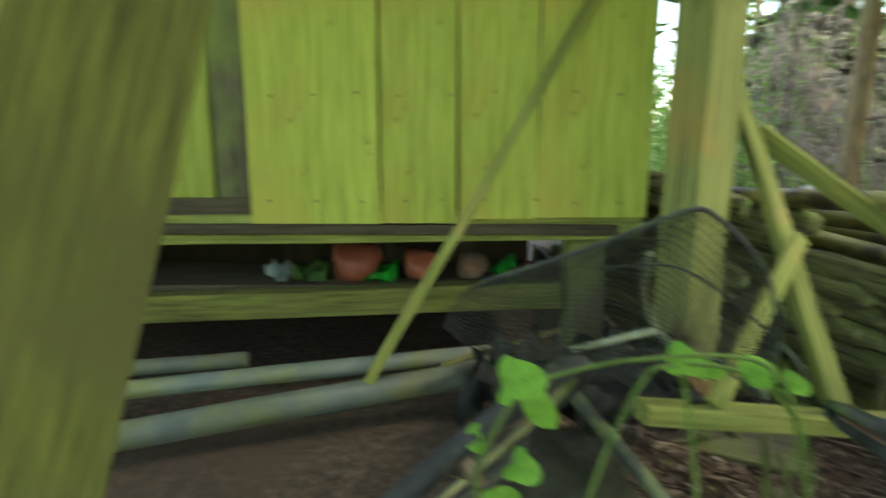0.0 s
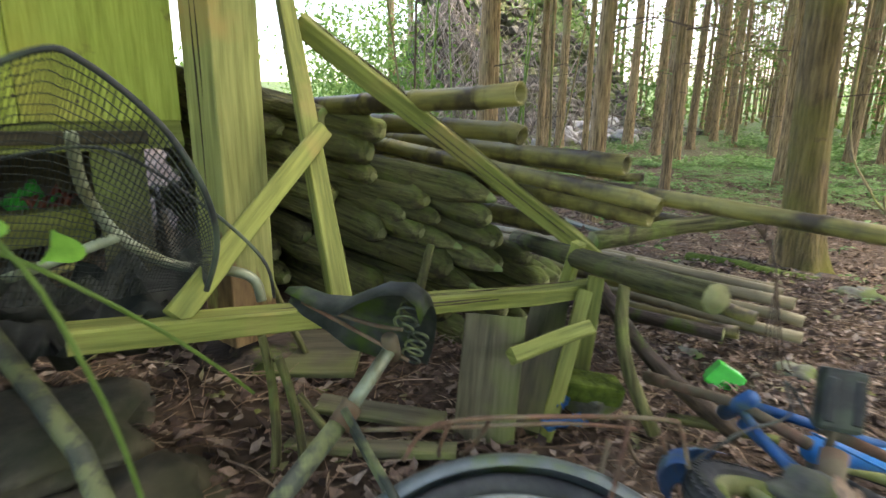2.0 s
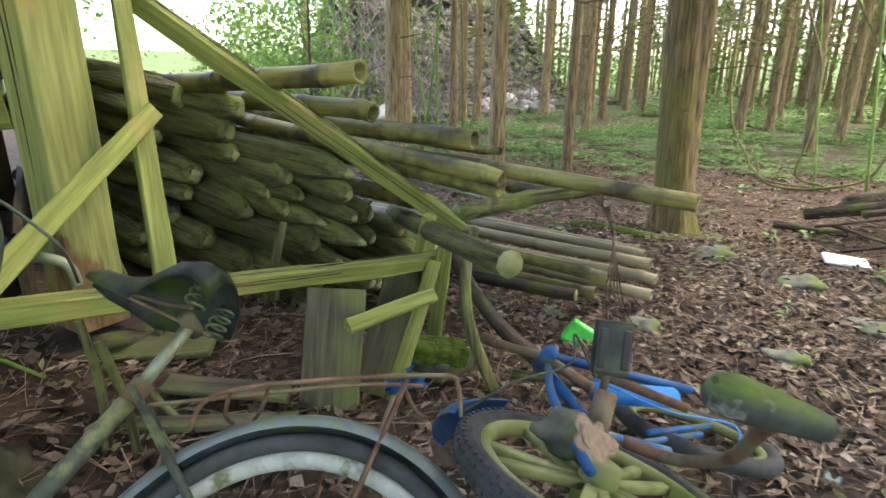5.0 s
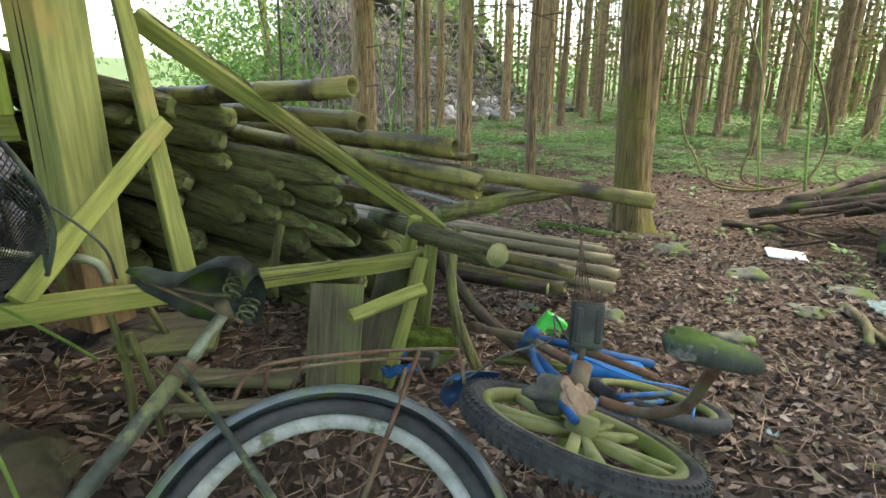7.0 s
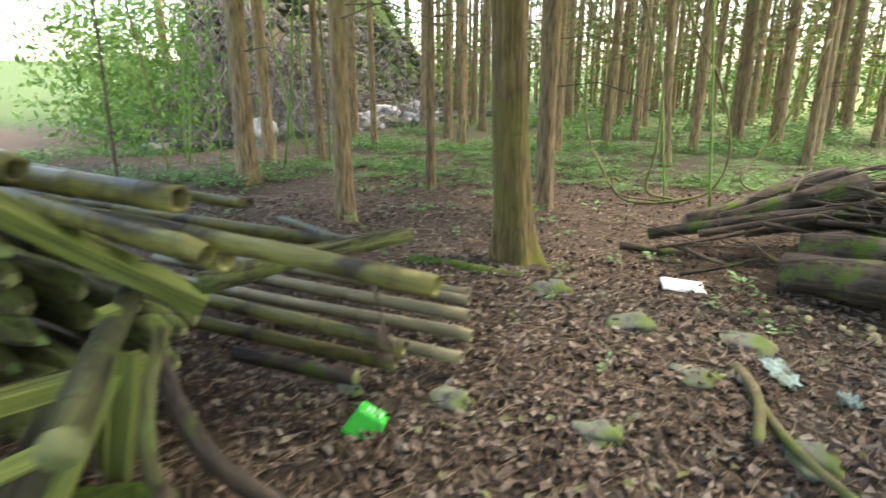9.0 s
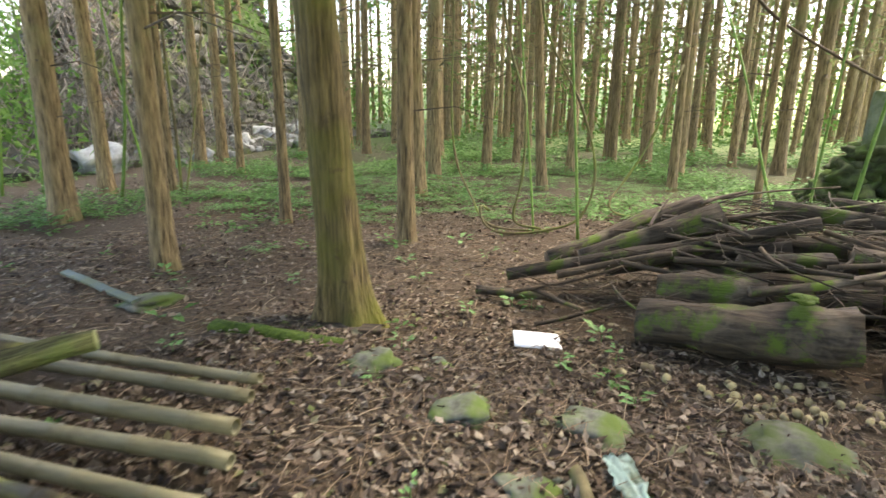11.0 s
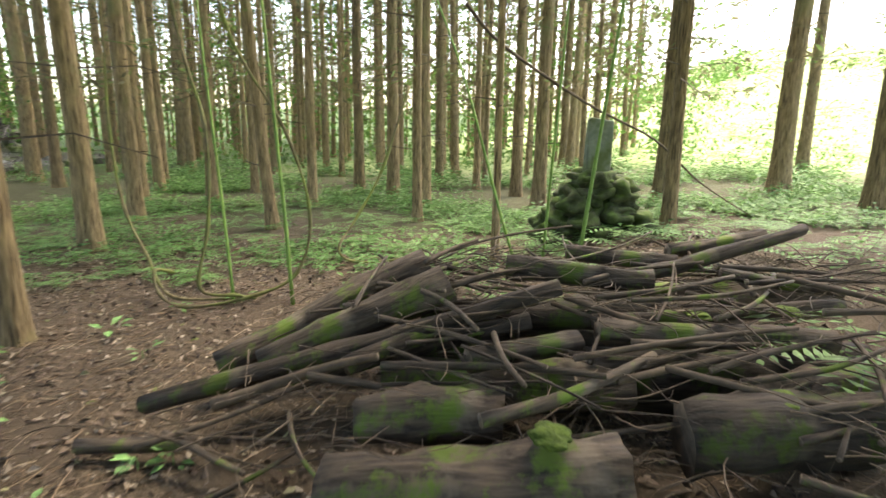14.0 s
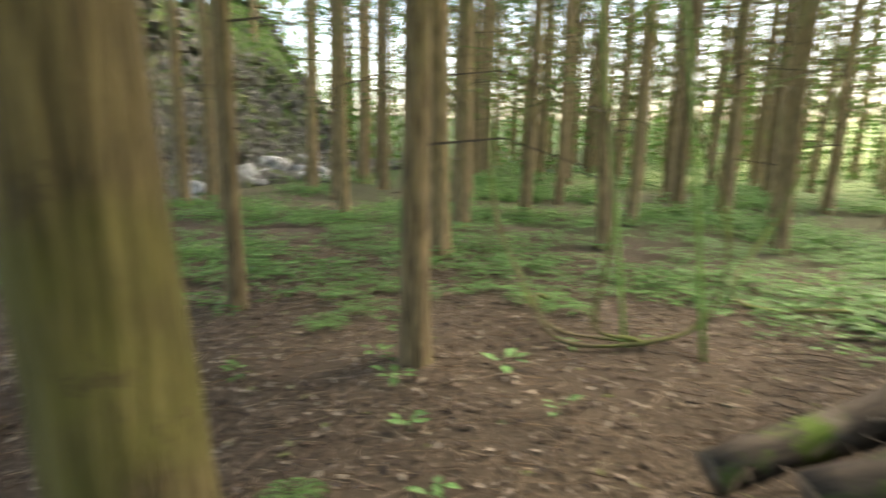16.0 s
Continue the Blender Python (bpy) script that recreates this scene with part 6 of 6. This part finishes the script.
herbs = Soup()
made = 0
while made < 9500:
    x, y = (rng.uniform(3, 22), rng.uniform(-8, 13)) if made % 3 else (rng.uniform(12, 46), rng.uniform(-18, 22))
    far = step(7.2, 10.5, x) + 0.8 * step(4.2, 8, y) + step(-2.0, -4, y) * step(6, 8, x)
    patch = noise.noise((x * 0.45, y * 0.45, 2.0)) * 0.5 + 0.5
    if rng.random() > (0.012 + 1.1 * min(1, far) * step(0.42, 0.74, patch)) or (bank_depth(x, y) > 0.2 and x < 30):
        continue
    if 5.5 < x < 7.9 and -2 < y < 1.8:
        continue
    if x > 18 and rng.random() < 0.55:
        continue
    z = G(x, y)
    size = rng.uniform(0.05, 0.11) * (1 + 0.9 * step(10, 25, x))
    h = rng.uniform(0.03, 0.22) * (0.4 + 0.6 * min(1, far)) * (1 + step(12, 22, x))
    for k in range(rng.randint(5, 9)):
        a = rng.uniform(0, 2 * math.pi)
        d = Vector((math.cos(a), math.sin(a), rng.uniform(-0.35, 0.35)))
        p = Vector((x, y, z + h * rng.uniform(0.4, 1.1))) + d * size * rng.uniform(0.1, 0.9)
        herbs.leaf(p, d * size, Vector((-d.y, d.x, 0)) * size * 0.55, 0.2)
    made += 1
herbs.thing("herb_undergrowth", M_FERN, "leafy green herbs on the forest floor", "herbs")

# leaves of bushes and wood edges, thick at the rim of the wood
rim_leaves = Soup()
for i in range(5200):
    a = rng.uniform(radians(-75), radians(100)) if i % 4 else rng.uniform(radians(-60), radians(-8))
    r = rng.uniform(24, 62) if a > radians(-8) else rng.uniform(20, 92)
    x, y = 4 + r * math.cos(a), r * math.sin(a)
    top = 1.5 + 7.0 * rng.random() ** 2.0 + (4 * rng.random() if y > -4 else 0)
    if y < -0.35 * x + 4:
        top *= 0.45
        if rng.random() < 0.55:
            continue
    if noise.noise((x * 0.16, y * 0.16, 5.5)) < (-0.12 if a < radians(32) else 0.04):
        continue
    c = Vector((x, y, G(x, y) + top * rng.random()))
    for k in range(22):
        p = c + Vector((rng.gauss(0, 0.55), rng.gauss(0, 0.55), rng.gauss(0, 0.4)))
        d = rvec(rng.uniform(0.16, 0.36) * (1 + 1.2 * step(50, 90, r)) * (0.6 if y < -0.35 * x + 4 else 1.0))
        rim_leaves.leaf(p, d, d.cross(rvec()).normalized() * d.length * 0.5, 0.2)
rim_leaves.thing("wood_edge_foliage", M_BRIGHT, "sunlit green foliage at the edge of the wood", "foliage")
bank_leaves = Soup()
for i in range(1700):
    x = rng.uniform(6.5, 24) if i % 4 else rng.uniform(5.0, 9)
    d = rng.uniform(1.0, 9.0) if i % 4 else rng.uniform(-0.6, 6.0)
    y = 10.6 + 0.32 * x + d * 1.05
    if 8.0 < x < 22 and d < 4.5 and rng.random() < 0.9:
        continue
    c = Vector((x, y, G(x, y) + rng.uniform(0, 1.6) * (1 + 0.3 * d)))
    for k in range(12):
        p = c + Vector((rng.gauss(0, 0.5), rng.gauss(0, 0.5), rng.gauss(0, 0.35)))
        q = rvec(rng.uniform(0.12, 0.26))
        bank_leaves.leaf(p, q, q.cross(rvec()).normalized() * q.length * 0.45, 0.2)
bank_leaves.thing("bank_foliage", M_BRIGHT, "green shrubs growing over the bank", "foliage")

# dead and living sprays low in the wood, between the trunks
sprays = Soup()
for i in range(5200):
    x, y = rng.uniform(10, 52), rng.uniform(-7, 30)
    if bank_depth(x, y) > 0 and x < 30:
        continue
    h = rng.uniform(1.6, 8.5) + 0.03 * x
    p = Vector((x, y, G(x, y) + h))
    a = rng.uniform(0, 2 * math.pi)
    d = Vector((math.cos(a), math.sin(a), rng.uniform(-0.35, 0.1))) * rng.uniform(0.4, 1.1) * (1 + 0.9 * step(18, 40, x))
    sprays.stick([p, p + d * 0.5 + rvec(0.05), p + d], 0.008, 0.003, 3)
    for k in range(9):
        q = p + d * rng.uniform(0.2, 1.0) + rvec(0.06)
        e = (d.normalized() + rvec(0.8)).normalized() * rng.uniform(0.08, 0.2) * (1 + 1.6 * step(16, 36, x))
        sprays.leaf(q, e, e.cross(rvec()).normalized() * e.length * 0.3, 0.1)
sprays.thing("low_sprays", M_DRY_SPRAY, "dry and green cedar sprays hanging between the trunks", "branches")
sapling((3.05, 5.05, G(3.05, 5.05)), (3.13, 5.14, 2.4), 0.014, M_TWIG, "thin dark pole standing behind the stack", 0.01)
for i in range(9):
    x, y = rng.uniform(5.0, 8.0), rng.uniform(8.0, 11.0)
    sapling((x, y, G(x, y)), (x + rng.gauss(0, 0.25), y + rng.gauss(0, 0.25), 2.6), rng.uniform(0.014, 0.026), M_STEM if i % 3 else M_LIANA, "thin leaning stem below the bank", 0.06, False, 60)

def soup_part(name, so, parent, place):
    bm = bmesh.new()
    vs = [bm.verts.new(v) for v in so.v]
    for f in so.f:
        bm.faces.new([vs[i] for i in f])
    return part(name, bm, M_SEEDLING, parent, "", place, False)


# single leafy seedlings on the open floor
for i, (x, y, r) in enumerate(((5.88, 1.62, 0.1), (5.95, 1.5, 0.08), (5.1, 0.95, 0.08), (5.55, 0.86, 0.09), (4.95, 0.5, 0.07), (4.75, 1.75, 0.08), (5.3, 0.7, 0.06), (5.5, 1.75, 0.07), (5.95, 2.5, 0.09), (6.3, 2.9, 0.1),
                               (5.3, 3.2, 0.1), (4.6, 3.6, 0.09), (6.9, 2.4, 0.1), (7.2, 2.9, 0.12), (3.9, 2.6, 0.06), (4.2, 1.5, 0.05), (3.7, 0.9, 0.05))):
    so = Soup()
    so.stick([(0, 0, -0.02), (0, 0, 0.06)], 0.003, 0.002, 4)
    ob = thing("seedling", None, None, "small green leafy seedling on the forest floor", "plant", "seedlings", "", Matrix.Translation((x, y, G(x, y))))
    here = Matrix.Translation((x, y, G(x, y)))
    soup_part("stem", so, ob, here)
    for k in range(rng.randint(6, 11)):
        so = Soup()
        a = rng.uniform(0, 2 * math.pi)
        d = Vector((math.cos(a), math.sin(a), rng.uniform(-0.2, 0.4)))
        q = r * rng.uniform(0.5, 0.9)
        so.leaf(Vector((0, 0, rng.uniform(0.02, 0.09))) + d * r * rng.uniform(0.1, 0.6), d * q, Vector((-d.y, d.x, 0)) * q * 0.6, 0.15)
        soup_part("leaf", so, ob, here)

# ---- litter ----
litter = Soup()
for i in range(46000):
    k = rng.random()
    if k < 0.45:
        x, y = rng.uniform(0.2, 5.6), rng.uniform(-0.9, 2.6)
    else:
        x, y = rng.uniform(2.4, 10.5), rng.uniform(-2.2, 6.0) if k < 0.9 else rng.uniform(4.0, 10.5)
    if y > 2.1 and x < 1.0:
        continue
    size = rng.uniform(0.025, 0.065)
    d = Vector((rng.gauss(0, 1), rng.gauss(0, 1), rng.gauss(0, 0.3))).normalized()
    up = Vector((rng.gauss(0, 0.35), rng.gauss(0, 0.35), 1)).normalized()
    litter.leaf((x, y, G(x, y) + rng.uniform(0.002, 0.022)), d * size, up.cross(d).normalized() * size * rng.uniform(0.4, 0.75), rng.uniform(-0.5, 0.5))
litter.thing("leaf_litter", M_LITTER, "brown and grey dead leaves on the ground", "leaves")
needles = Soup()
for i in range(17000):
    x, y = (rng.uniform(0.3, 5.5), rng.uniform(-0.8, 2.2)) if i % 3 == 0 else (rng.uniform(3.5, 11), rng.uniform(-1.5, 6.5))
    a = rng.uniform(0, 2 * math.pi)
    ln = rng.uniform(0.05, 0.22)
    p = Vector((x, y, G(x, y) + rng.uniform(0.004, 0.02)))
    d = Vector((math.cos(a), math.sin(a), rng.gauss(0, 0.1))) * ln
    needles.stick([p, p + d * 0.5 + rvec(0.012), p + d], rng.uniform(0.0012, 0.0035), 0.001, 3)
needles.thing("twig_litter", M_NEEDLE, "fallen cedar twigs and needles on the ground", "twigs")
